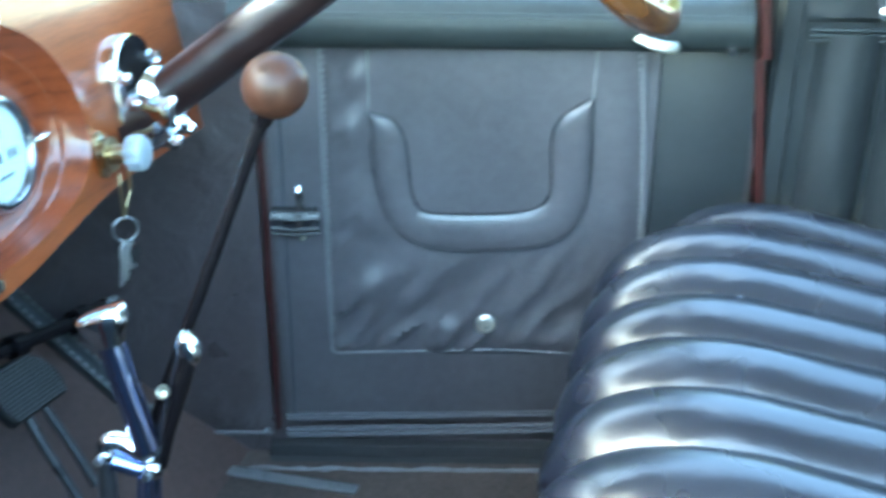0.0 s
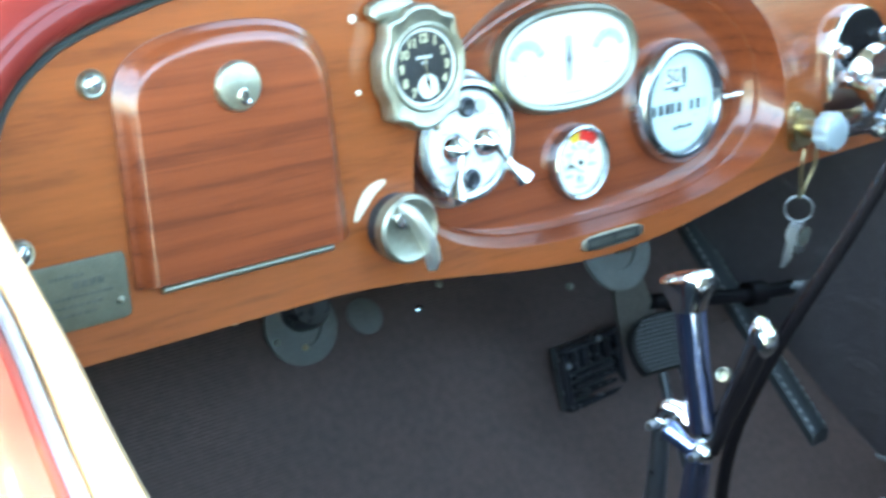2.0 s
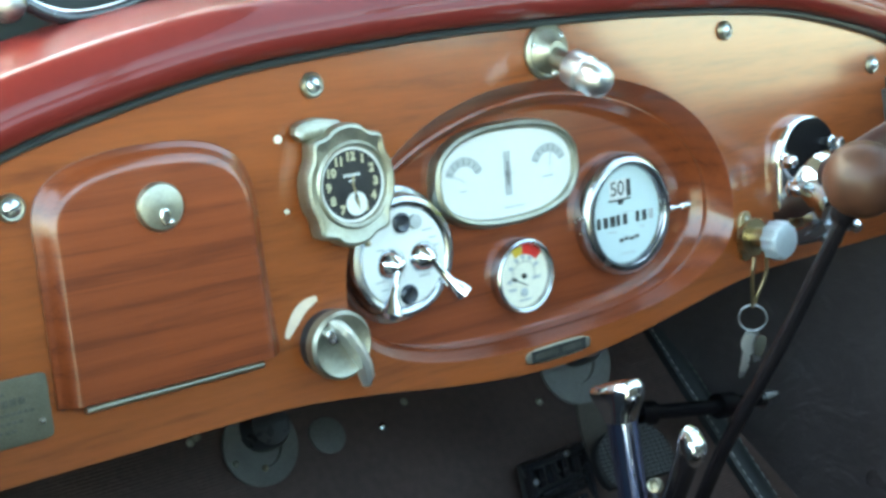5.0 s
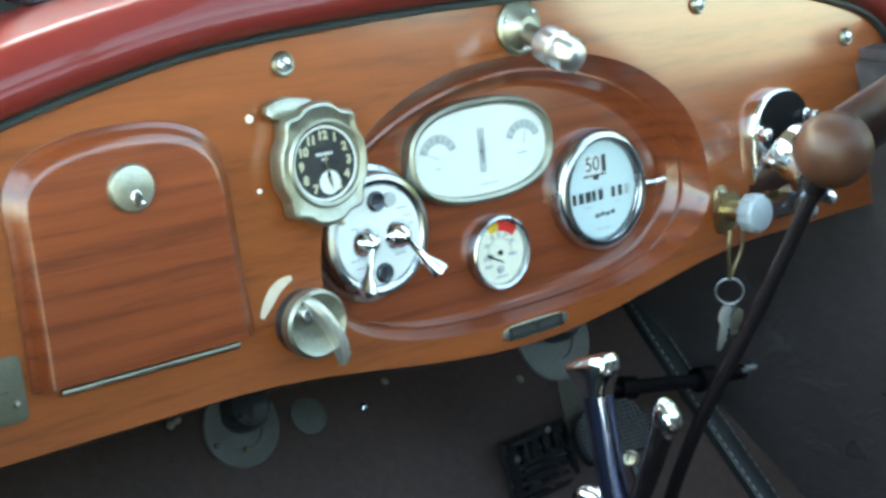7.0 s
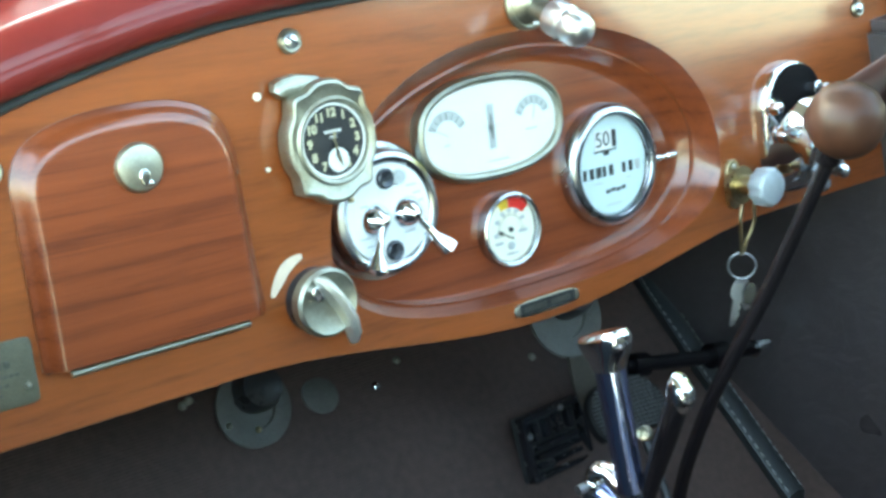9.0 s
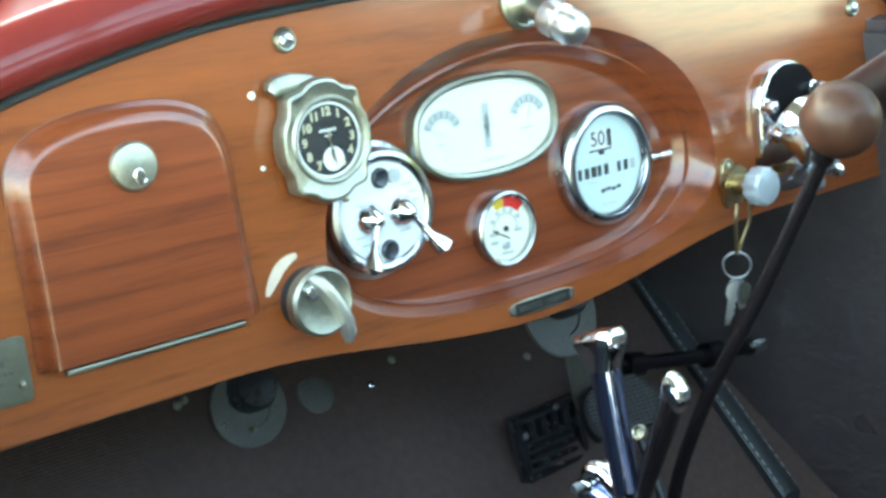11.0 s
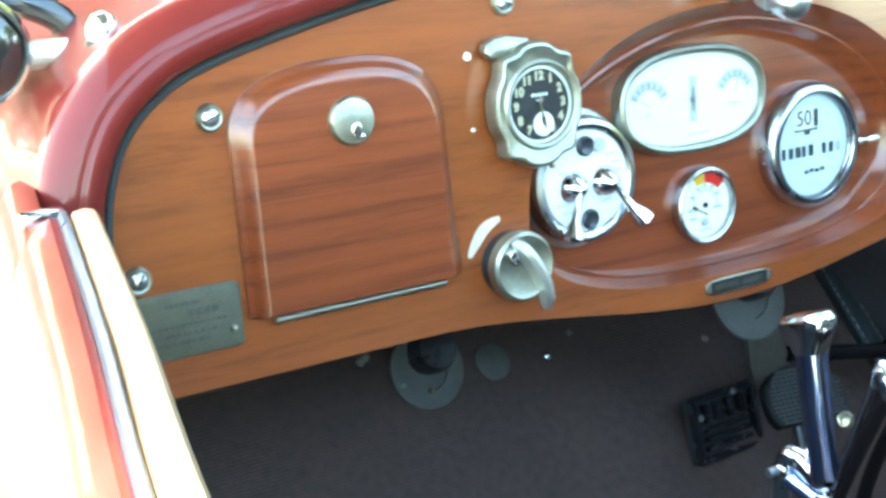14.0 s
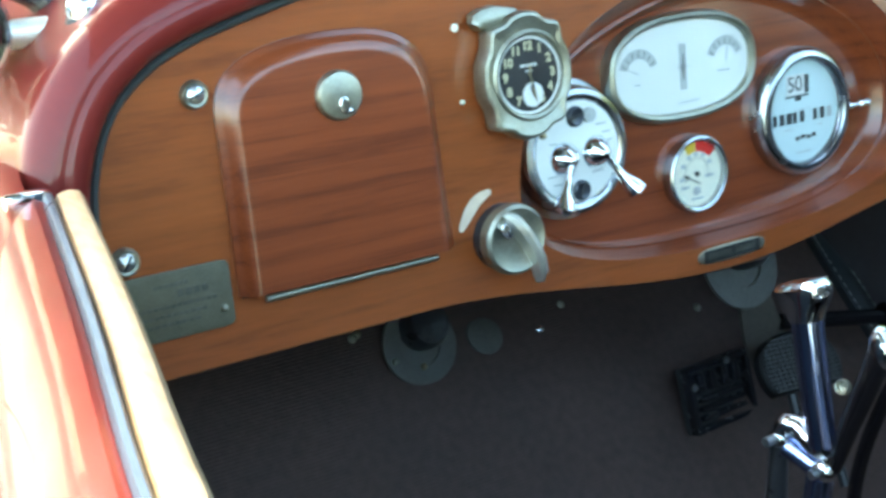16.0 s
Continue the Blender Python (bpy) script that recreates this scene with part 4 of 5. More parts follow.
# ---- gear lever and hand brake ----
gl = thing("gear_lever", "gear lever with a brown wooden ball on a black rod", "gear lever")
GB = Vector((0.122, -0.2435, 0.7000))
rod_pts = spline([GB + Vector((0.003, 0.008, -0.017)), (0.120, -0.198, 0.585), (0.106, -0.162, 0.487), (0.128, -0.120, 0.38), (0.165, -0.095, 0.25), (0.19, -0.09, 0.13)], 8)
part("rod", tube(rod_pts, [0.0046 + 0.0010 * k / len(rod_pts) for k in range(len(rod_pts))], 16), ROD_BLACK, gl)
part("ball", join(ball(0.0232, 40, Matrix.Translation(GB))), KNOB_WOOD, gl, "turned brown wooden ball")
part("collar", move(lathe([(0.0070, -0.030), (0.0082, -0.026), (0.0080, -0.020)], 20), Matrix.Translation(GB) @ pose(0, 0, 0, 24)), ROD_BLACK, gl)
part("boot", move(lathe([(0.045, 0.121), (0.043, 0.135), (0.030, 0.15), (0.022, 0.17), (0.013, 0.19)], 28), at(0.188, -0.09, 0)), RUBBER, gl)

hb = thing("hand_brake", "chromed hand brake lever with an angled grip", "hand brake")
GRIP_TOP, GRIP_FOOT = Vector((0.0110, -0.1610, 0.557)), Vector((0.0125, -0.1820, 0.470))
BALL_L, BALL_F = Vector((0.0065, -0.1535, 0.4650)), Vector((0.0150, -0.1835, 0.4530))
axis = (GRIP_TOP - GRIP_FOOT).normalized()
part("grip", tube([GRIP_FOOT.lerp(GRIP_TOP, k / 8) for k in range(9)], [0.0088 + 0.0012 * k / 8 for k in range(9)], 28), BLUED, hb, "tapered blued chrome grip")
long_way = Vector((0.003, -1.0, 0.08))
long_way = (long_way - axis * long_way.dot(axis)).normalized()
cap_frame = Matrix((long_way, axis.cross(long_way), axis)).transposed().to_4x4()
cap = loft([[(x, y, z + lift * x) for x, y in oval(0.0015, 0, a, b, None, 2.6, n=40)] for a, b, z, lift in ((0.0098, 0.0096, -0.014, 0), (0.0125, 0.0104, -0.008, 0), (0.0172, 0.0118, -0.001, 0), (0.0184, 0.0126, 0.003, 0.06), (0.0184, 0.0126, 0.0065, 0.12), (0.0166, 0.0108, 0.0096, 0.16), (0.0120, 0.0074, 0.0102, 0.16), (0.0040, 0.0024, 0.0104, 0.16))])
part("cap", move(cap, Matrix.Translation(GRIP_TOP + Vector((-0.001, 0.002, 0.004))) @ cap_frame), CHROME, hb, "bright faceted release cap")
clevis = part("clevis", tube(spline([BALL_L, BALL_L + Vector((0.002, -0.001, 0.008)), (0.0125, -0.1610, 0.4735), (0.0120, -0.1700, 0.4700), (0.0115, -0.1790, 0.4675), (0.0125, -0.1850, 0.4705)], 5), [0.0062] * 6 + [0.0072] * 8 + [0.0066] * 12, 16), CHROME, hb)
for c, r in ((BALL_L, 0.0068), (BALL_F, 0.0082)):
    part("pivot_ball", ball(r, 24, Matrix.Translation(c)), CHROME, clevis)
    part("pivot_pin", move(lathe([(0.0030, -0.0125), (0.0034, -0.010), (0.0034, 0.010), (0.0030, 0.0125)], 14), Matrix.Translation(c) @ pose(0, 0, 0, 0, 90, 0)), STEEL, clevis)
part("web", tube([BALL_L + Vector((0.001, 0, -0.003)), BALL_F + Vector((0, 0, -0.002))], 0.0068, 14, 0.6), BLUED, hb)
part("shank", tube([BALL_F + Vector((0, 0.003, -0.004)), (0.019, -0.176, 0.40), (0.03, -0.145, 0.26), (0.045, -0.11, 0.11)], [0.0085, 0.0095, 0.011, 0.012], 18), BLUED, hb, "dark polished shank")
part("rear_shank", tube([BALL_L + Vector((0, 0, -0.004)), (0.012, -0.150, 0.41), (0.03, -0.125, 0.26), (0.05, -0.095, 0.11)], [0.006, 0.007, 0.009, 0.010], 14), BLACK, hb)
KNOB_TOP = Vector((0.0175, -0.2165, 0.551))
lever_way = (KNOB_TOP - BALL_F).normalized()
rl = part("pawl_lever", tube([BALL_F + Vector((0.003, -0.004, 0.002)), BALL_F.lerp(KNOB_TOP, 0.3) + Vector((0.004, 0, 0)), BALL_F.lerp(KNOB_TOP, 0.65) + Vector((0.002, 0, 0)), BALL_F.lerp(KNOB_TOP, 0.86), KNOB_TOP - lever_way * 0.006], [0.0058, 0.0074, 0.0084, 0.0088, 0.0088], 20, 0.85), ROD_BLACK, hb)
knob_frame = Matrix.Translation(KNOB_TOP - lever_way * 0.002) @ lever_way.to_track_quat("Z", "Y").to_matrix().to_4x4()
part("pawl_knob", move(loft([[(x, y, z + 0.45 * y) for x, y in oval(0, 0, a, b, None, 2.4, n=32)] for a, b, z in ((0.0076, 0.0082, -0.008), (0.0084, 0.0094, -0.004), (0.0084, 0.0096, 0.001), (0.0070, 0.0080, 0.0045), (0.0040, 0.0046, 0.0062), (0.0008, 0.0008, 0.0066))]), knob_frame), CHROME, rl, "bright slanted lever end")
part("pawl_rivet", move(lathe([(0.0047, 0), (0.0047, 0.0030), (0.0041, 0.0040), (0.0032, 0.0034), (0.0028, 0.0004), (0.0005, 0.0002)], 24), Matrix.Translation((0.0040, -0.2010, 0.520)) @ pose(0, 0, 0, 0, -70, 10)), NICKEL, rl)

# ---- foot controls ----


def pedal(name, label, stand, w, h, round_pad):
    t = thing(name, label, "pedal", stand)
    if round_pad:
        part("pad", slab([(x, max(y, -h * 0.30)) for x, y in oval(0, 0, w / 2, h / 2, None, 2.3, n=40)], 0, 0.010, 0.003), PAD, t)
        ribs = [box(-w * 0.46 * math.sqrt(1 - (1.85 * y / h) ** 2), w * 0.46 * math.sqrt(1 - (1.85 * y / h) ** 2), y - 0.0008, y + 0.0008, 0.0098, 0.0126) for y in np.linspace(-h * 0.26, h * 0.42, 13)]
        ribs += [box(q - 0.0006, q + 0.0006, -h * 0.28, h * 0.44 * math.sqrt(1 - (1.85 * q / w) ** 2), 0.0098, 0.0122) for q in np.linspace(-w * 0.38, w * 0.38, 13)]
        part("tread", join(*ribs), TREAD, t, "cross-hatched tread")
    else:
        part("pad", box(-w / 2, w / 2, -h / 2, h / 2, 0, 0.007, 0.002), RUBBER, t)
        for x0, x1, y0, y1 in ((-0.5, 0.5, -0.5, -0.42), (-0.5, 0.5, 0.42, 0.5), (-0.5, -0.43, -0.41, 0.41), (0.43, 0.5, -0.41, 0.41)):
            part("rim", box(x0 * w, x1 * w, y0 * h, y1 * h, 0.006, 0.016, 0.0015), PEDAL_GLOSS, t)
        for k in range(4):
            part("tread_bar", box(-w * 0.34 + k * w * 0.19, -w * 0.26 + k * w * 0.19, h * 0.08, h * 0.36, 0.006, 0.0145, 0.0016), PEDAL_GLOSS, t)
        for k in range(3):
            part("tread_bar", box(-w * 0.34, w * 0.36, -h * 0.34 + k * h * 0.14, -h * 0.27 + k * h * 0.14, 0.006, 0.0145, 0.0016), PEDAL_GLOSS, t)
        for x, y in ((-0.44, 0.20), (0.12, 0.44)):
            part("bolt", ball(0.0036, 12, Matrix.Translation((x * w, y * h, 0.016))), STEEL, t)
    part("stem", tube([(0, 0, 0), (0, 0.008, -0.02), (0, 0.012, -0.045)], 0.008, 10), BLACK, t)
    for x in (-0.012, 0.012):
        part("arm", tube([(x, -h * 0.25, -0.002), (x * 1.2, -h * 0.75, -0.008), (x * 1.2, -h * 1.6, -0.016)], 0.0045, 10), BLACK, t)


PAD_X, PAD_Y = Vector((0.085, 0.013, -0.007)).normalized(), Vector((0.0, 0.022, 0.058))
PAD_Y = (PAD_Y - PAD_X * PAD_Y.dot(PAD_X)).normalized()
pedal("clutch_pedal", "square black ribbed pedal over the toe board", Matrix.Translation((0.2640, 0.1660, 0.2900)) @ Matrix((PAD_X, PAD_Y, PAD_X.cross(PAD_Y))).transposed().to_4x4(), 0.094, 0.064, False)
pedal("brake_pedal", "round rubber pedal with a cross-hatched tread", pose(0.274, 0.072, 0.348, 48, 0, -8), 0.086, 0.068, True)
cs = thing("pedal_shaft", "dark cross shaft with a chromed end above the pedals", "shaft")
part("shaft", tube([(0.30, 0.118, 0.372), (0.42, 0.105, 0.352), (0.50, 0.10, 0.343)], 0.0075, 14), ROD_BLACK, cs)
part("end_cap", move(lathe([(0.0095, -0.014), (0.0100, 0.0), (0.0085, 0.008), (0.0005, 0.011)], 20), Matrix.Translation((0.508, 0.099, 0.342)) @ pose(0, 0, 0, 0, 95, 0)), CHROME, cs)
part("collar", tube([(0.325, 0.115, 0.368), (0.345, 0.113, 0.364)], 0.012, 16), ROD_BLACK, cs)
part("collar", tube([(0.43, 0.104, 0.351), (0.452, 0.103, 0.348)], 0.013, 16), ROD_BLACK, cs)
es = thing("edge_strip", "black leather edging strip along the toe board", "trim strip")
down = [Vector((0.497, 0.30, 0.405)), Vector((0.497, 0.23, 0.343)), Vector((0.499, 0.14, 0.264)), Vector((0.505, 0.045, 0.178))]
part("strip", loft([[p + Vector((o, 0, 0.010 + b)) for o, b in ((-0.008, -0.012), (-0.008, 0.0), (-0.005, 0.003), (0.006, 0.0055), (0.016, 0.003), (0.019, 0.0), (0.019, -0.012))] for p in down]), HIDE_FLUTE, es)
for o in (-0.0055, 0.0165):
    stitches(join(*(tube([a.lerp(b, k / 12) + Vector((o, 0, 0.0136)), a.lerp(b, (k + 0.6) / 12) + Vector((o, 0, 0.0136))], 0.0007, 5) for a, b in zip(down, down[1:]) for k in range(12))), THREAD, es, "pale stitching")



def tin_cup(name, label, c, r, rx, lip):
    t = thing(name, label, "cover", Matrix.Translation(c) @ pose(0, 0, 0, rx))
    part("flange", lathe([(r, 0), (r, 0.003), (r * 0.93, 0.0045), (r * 0.55, 0.003), (r * 0.52, -0.012)], 48), GREY_TIN, t)
    part("boss", move(lathe([(r * 0.62, -0.01), (r * 0.60, 0.014), (r * 0.50, 0.022), (r * 0.1, 0.024)], 32), at(r * 0.15, r * 0.42, 0)), BLACK, t)
    if lip:
        part("screw", ball(0.003, 10, Matrix.Translation((-r * 0.8, -r * 0.25, 0.005))), NICKEL, t)
        part("screw", ball(0.003, 10, Matrix.Translation((-r * 0.1, -r * 0.55, 0.006))), BRASS, t)


tin_cup("heater_cover", "round grey tin cover on the dark toe board", (-0.010, 0.258, 0.378), 0.037, 62, 0.01)
tin_cup("vent_cover", "round grey tin cover hanging below the dashboard", (0.222, 0.100, 0.454), 0.041, 62, 0)
fl = thing("gaiter", "hanging brown rubber gaiter under the dashboard", "gaiter")
part("flap", loft([[(0.254 + x + o * 0.5, 0.106 + 0.012 * math.cos(o * 3), z) for o in np.linspace(-wd, wd, 7)] + [(0.254 + x + o * 0.5, 0.122, z) for o in np.linspace(wd, -wd, 7)] for x, z, wd in ((0, 0.43, 0.045), (0.012, 0.40, 0.040), (0.026, 0.365, 0.05), (0.04, 0.33, 0.045))]), GAITER, fl)
for x, y, z, r in ((0.1204, 0.2533, 0.3605, 0.0062), (-0.139, 0.2657, 0.353, 0.005), (0.1567, 0.2676, 0.372, 0.0042), (0.1899, 0.280, 0.356, 0.0040), (0.3058, 0.2351, 0.3435, 0.0045), (-0.0657, 0.270, 0.398, 0.0040), (-0.086, 0.240, 0.4100, 0.0040)):
    tagged(part("board_screw", ball(r, 14, Matrix.Translation((x, y, z))), CHROME if r > 0.0045 else NICKEL), "domed metal screw head in the black toe board", "screw", "screws of the toe board")
tagged(part("rubber_plug", move(lathe([(0.019, 0), (0.018, 0.006), (0.010, 0.009), (0.0005, 0.0095)], 24), Matrix.Translation((0.062, 0.262, 0.364)) @ pose(0, 0, 0, 48)), GREY_TIN), "dull ribbed plug in the black toe board", "plug")

# ---- right door and side panels ----


def door_box(a0, a1, b0, b1, c0, c1, bevel=0.0):
    return box(a0, a1, b0, b1, c0, c1, bevel)


door = thing("car_door", "closed car door trimmed in black leather with a pocket", "car door", DOOR)
part("shell", door_box(0.002, 0.530, -0.345, 0.150, -0.040, -0.003, 0.003), HIDE_KICK, door)
part("lining", door_box(0.010, 0.420, -0.322, 0.16, -0.004, 0.004, 0.003), HIDE_DOOR, door)
part("rear_lining", door_box(0.4205, 0.522, -0.322, 0.16, -0.004, 0.0035, 0.002), HIDE_FLUTE, door)


def pad(a0, a1, b0, b1, base, puff, pucker, nx=64, ny=56):
    """A stuffed leather panel with soft folds, thinning to its seams."""
    rows = []
    for j in range(ny + 1):
        row = []
        for i in range(nx + 1):
            s, t = i / nx, j / ny
            a, b = a0 + (a1 - a0) * s, b0 + (b1 - b0) * t
            e = min(1.0, 9 * min(s, 1 - s, t * 1.3))
            e = 1 - (1 - e) ** 3
            p, q = a + b, a - b
            fold = (0.55 - abs(noise.noise(Vector((p * 7, q * 24, 1.7)))) * 2.2) * 0.55 + (0.4 - abs(noise.noise(Vector((p * 14 + 3, q * 48 + p * 9, 5.0)))) * 2) * 0.25 + noise.noise(Vector((a * 18, b * 18, 3.0))) * 0.4
            low = max(0.0, 1 - t * 2.1) * (1.25 - 0.5 * s) + 1.0 * max(0, 1 - 5 * s) + 0.03
            side = 0.0075 * e * max(0.0, 1 - 6 * s) * noise.noise(Vector((a * 75, b * 16, 9.0)))
            row.append((a, b, base + max(0.0032 * e, side + e * puff + pucker * e * low * fold)))
        rows.append(row)
    back = [[(p[0], p[1], base - 0.003) for p in rows[0]], *rows, [(p[0], p[1], base - 0.003) for p in rows[-1]]]
    return loft(back, False)


pocket = part("pocket", pad(0.070, 0.410, -0.236, 0.150, 0.004, 0.007, 0.016), HIDE_DOOR, door, "sagging creased leather door pocket")
u_out = spline([(0.118, 0.066, 0), (0.1195, 0.03, 0), (0.1225, -0.004, 0), (0.132, -0.049, 0), (0.148, -0.076, 0), (0.170, -0.092, 0), (0.205, -0.0985, 0), (0.245, -0.0985, 0), (0.300, -0.0935, 0), (0.332, -0.079, 0), (0.349, -0.048, 0), (0.3535, 0.0, 0), (0.351, 0.084, 0)], 6)
u_in = spline([(0.118, 0.066, 0), (0.136, 0.061, 0), (0.149, 0.050, 0), (0.1565, 0.032, 0), (0.1595, 0.005, 0), (0.1615, -0.022, 0), (0.1680, -0.043, 0), (0.178, -0.0505, 0), (0.206, -0.0530, 0), (0.268, -0.0510, 0), (0.298, -0.0440, 0), (0.3105, -0.030, 0), (0.3125, -0.005, 0), (0.3110, 0.036, 0), (0.320, 0.062, 0), (0.351, 0.084, 0)], 6)


def resample(pts, n):
    d = [0.0]
    for a, b in zip(pts, pts[1:]):
        d.append(d[-1] + (b - a).length)
    out = []
    for k in range(n):
        s = d[-1] * k / (n - 1)
        i = max(j for j in range(len(d)) if d[j] <= s + 1e-12)
        i = min(i, len(pts) - 2)
        out.append(pts[i].lerp(pts[i + 1], (s - d[i]) / max(1e-9, d[i + 1] - d[i])))
    return out


ro, ri = resample(u_out, 70), resample(u_in, 70)
part("u_pad", loft([[o.lerp(i, f) + Vector((0, 0, 0.0120 + h)) for o, i in zip(ro, ri)] for f, h in ((0, -0.006), (0.02, 0.0004), (0.08, 0.0026), (0.18, 0.0040), (0.34, 0.0050), (0.5, 0.0053), (0.66, 0.0048), (0.80, 0.0037), (0.91, 0.0020), (0.98, 0.0002), (1, -0.006))], False), HIDE_DOOR, pocket, "stitched u-shaped leather bolster")
for pts in (ro, ri):
    stitches(join(*(tube([p + Vector((0, 0, 0.0132)), q + Vector((0, 0, 0.0132))], 0.0005, 5) for p, q in zip(pts, [a.lerp(b, 0.8) for a, b in zip(pts, pts[1:])]))), HIDE, pocket, "fine dark stitching")
for pts in (ro, ri):
    part("seam_groove", tube([p + Vector((0, 0, 0.0112)) for p in pts], 0.0018, 6), BLACK, pocket)
for a0, b0, a1 in ((0.118, 0.066, 0.1175), (0.351, 0.084, 0.353)):
    stitches(join(*(tube([(a0 + (a1 - a0) * k / 22, b0 + (0.135 - b0) * k / 22, 0.0125), (a0 + (a1 - a0) * (k + 0.55) / 22, b0 + (0.135 - b0) * (k + 0.55) / 22, 0.0125)], 0.0007, 5) for k in range(22))), THREAD, pocket, "pale stitching")
edge_pts = [(0.068, 0.135, 0.007), (0.0675, 0.05, 0.0075), (0.0680, -0.1, 0.0075), (0.0695, -0.215, 0.0075), (0.0745, -0.2335, 0.0075), (0.10, -0.2340, 0.0075), (0.25, -0.2285, 0.0075), (0.418, -0.222, 0.0075), (0.416, -0.1, 0.0075), (0.410, 0.02, 0.0075), (0.4005, 0.135, 0.007)]
part("pocket_piping", tube(spline(edge_pts, 6), 0.0014, 8), PIPING, door, "worn grey piping")
stitch_line = resample(spline(edge_pts, 6), 150)
stitches(join(*(tube([p + Vector((0.004 if p.x < 0.2 else -0.004, 0, 0.0035)), p.lerp(q, 0.55) + Vector((0.004 if p.x < 0.2 else -0.004, 0, 0.0035))], 0.0007, 5) for p, q in zip(stitch_line, stitch_line[1:]) if p.y > -0.20)), THREAD, pocket, "pale stitching")
sn = part("turn_button", move(lathe([(0.0118, 0), (0.0115, 0.003), (0.009, 0.0055), (0.0004, 0.0062)], 28), at(0.246, -0.190, 0.012)), SATIN, door, "round nickel button")
part("button_dot", move(lathe([(0.0016, 0), (0.001, 0.001)], 10), at(0.247, -0.192, 0.0178)), INK, sn)
part("top_roll", loft([[(a, 0.164 + 0.030 * math.sin(2 * math.pi * k / 24), 0.004 + 0.032 * math.cos(2 * math.pi * k / 24)) for k in range(24)] for a in np.linspace(-0.02, 0.504, 24)]), HIDE_ROLL, door, "padded leather roll along the door top")
for b, c in ((0.178, 0.0315), (0.173, 0.0335)):
    part("roll_seam", tube([(-0.02, b, c), (0.26, b + 0.001, c + 0.0004), (0.504, b, c)], 0.0012, 6), HIDE_ROLL, door)
for b, r in ((-0.327, 0.0030), (-0.333, 0.0022), (-0.348, 0.0036), (-0.3565, 0.0034)):
    part("bottom_bead", tube([(0.012, b, 0.002), (0.52, b + 0.016, 0.002)], r, 8), DULL_BEAD, door)
part("front_bead", tube([(0.022, 0.14, 0.004), (0.023, -0.1, 0.004), (0.022, -0.322, 0.004)], 0.002, 8), HIDE, door)
part("front_edge", door_box(-0.002, 0.0040, -0.35, 0.14, -0.03, 0.001, 0.002), RED_EDGE, door, "chipped oxblood paint on the door edge")
part("rear_edge", loft([[(a + (0.19 - b) * 0.115, b, c + (0.030 if b > 0.13 else 0)) for a, c in ((0.5080, -0.03), (0.5080, 0.0035), (0.5095, 0.0050), (0.5165, 0.0050), (0.5180, 0.0035), (0.5180, -0.03))] for b in (-0.345, 0.0, 0.125, 0.135, 0.24)]), RED_EDGE, door, "chipped oxblood paint on the door edge")
part("pull_handle", tube(spline([(0.388, 0.158, 0.030), (0.400, 0.154, 0.041), (0.416, 0.150, 0.042), (0.430, 0.147, 0.034)], 5), [0.006] * 8 + [0.0065] * 7 + [0.004], 10, 0.7), SATIN, door)
part("lock_stud", tube([(0.480, 0.150, 0.005), (0.487, 0.140, 0.030)], 0.005, 10), STEEL, door)

lt = thing("door_strap", "leather door strap with a chrome pin on the door's front edge", "door strap", DOOR)
part("strap", loft([[(a, -0.060 + 0.013 * math.cos(2 * math.pi * k / 20), 0.010 + 0.010 * math.sin(2 * math.pi * k / 20)) for k in range(20)] for a in np.linspace(0.010, 0.062, 12)]), PEDAL_GLOSS, lt)
for b in (-0.048, -0.055, -0.067, -0.073):
    part("ridge", tube([(0.010, b, 0.0195), (0.036, b - 0.002, 0.0205), (0.062, b, 0.0195)], 0.002, 8), PEDAL_GLOSS, lt)
part("pin", move(lathe([(0.0030, -0.034), (0.0028, 0.004), (0.0055, 0.007), (0.0055, 0.011), (0.0042, 0.014), (0.0052, 0.018), (0.0020, 0.023)], 18), Matrix.Translation((0.041, -0.040, 0.018)) @ pose(0, 0, 0, -90)), CHROME, lt)
part("pin_foot", ball(0.0035, 12, Matrix.Translation((0.043, -0.083, 0.012))), NICKEL, lt)

# kick panel in front of the door, quarter panel behind it, sill
kp = thing("kick_panel", "wrinkled black leather kick panel ahead of the door", "kick panel", DOOR, kind="structure")
part("leather", pad(-0.40, -0.006, -0.36, 0.18, 0.0, 0.003, 0.006, 60, 50), HIDE_KICK, kp)
part("backing", door_box(-0.42, -0.005, -0.40, 0.19, -0.03, -0.004), HIDE_KICK, kp)
part("door_post", door_box(-0.03, 0.02, -0.42, 0.21, -0.075, -0.042), HIDE_KICK, kp)
part("bottom_bead", tube([(-0.40, -0.352, 0.003), (-0.2, -0.352, 0.004), (-0.006, -0.352, 0.004)], 0.0022, 8), PIPING, kp)
part("bead_screw", ball(0.004, 12, Matrix.Translation((-0.012, -0.348, 0.005))), STEEL, kp)
qp = thing("quarter_panel", "black leather quarter panel with padded upright flutes", "side panel", DOOR, kind="structure")
part("door_post", door_box(0.51, 0.56, -0.42, 0.21, -0.075, -0.042), HIDE_FLUTE, qp)
part("backing", door_box(0.537, 1.10, -0.40, 0.26, -0.04, -0.008), HIDE_FLUTE, qp)
part("edge_strip", pad(0.538, 0.562, -0.35, 0.23, -0.006, 0.007, 0.0, 8, 20), HIDE_FLUTE, qp)
for k in range(4):
    a0 = 0.578 + 0.078 * k
    part("flute", loft([[(a0 + 0.072 * s, b, -0.008 + 0.026 * math.sin(math.pi * s) ** 0.6 if 0 < s < 1 else -0.009) for s in np.linspace(0, 1, 15)] for b in np.linspace(-0.38, 0.155, 12)], False), HIDE_FLUTE, qp)
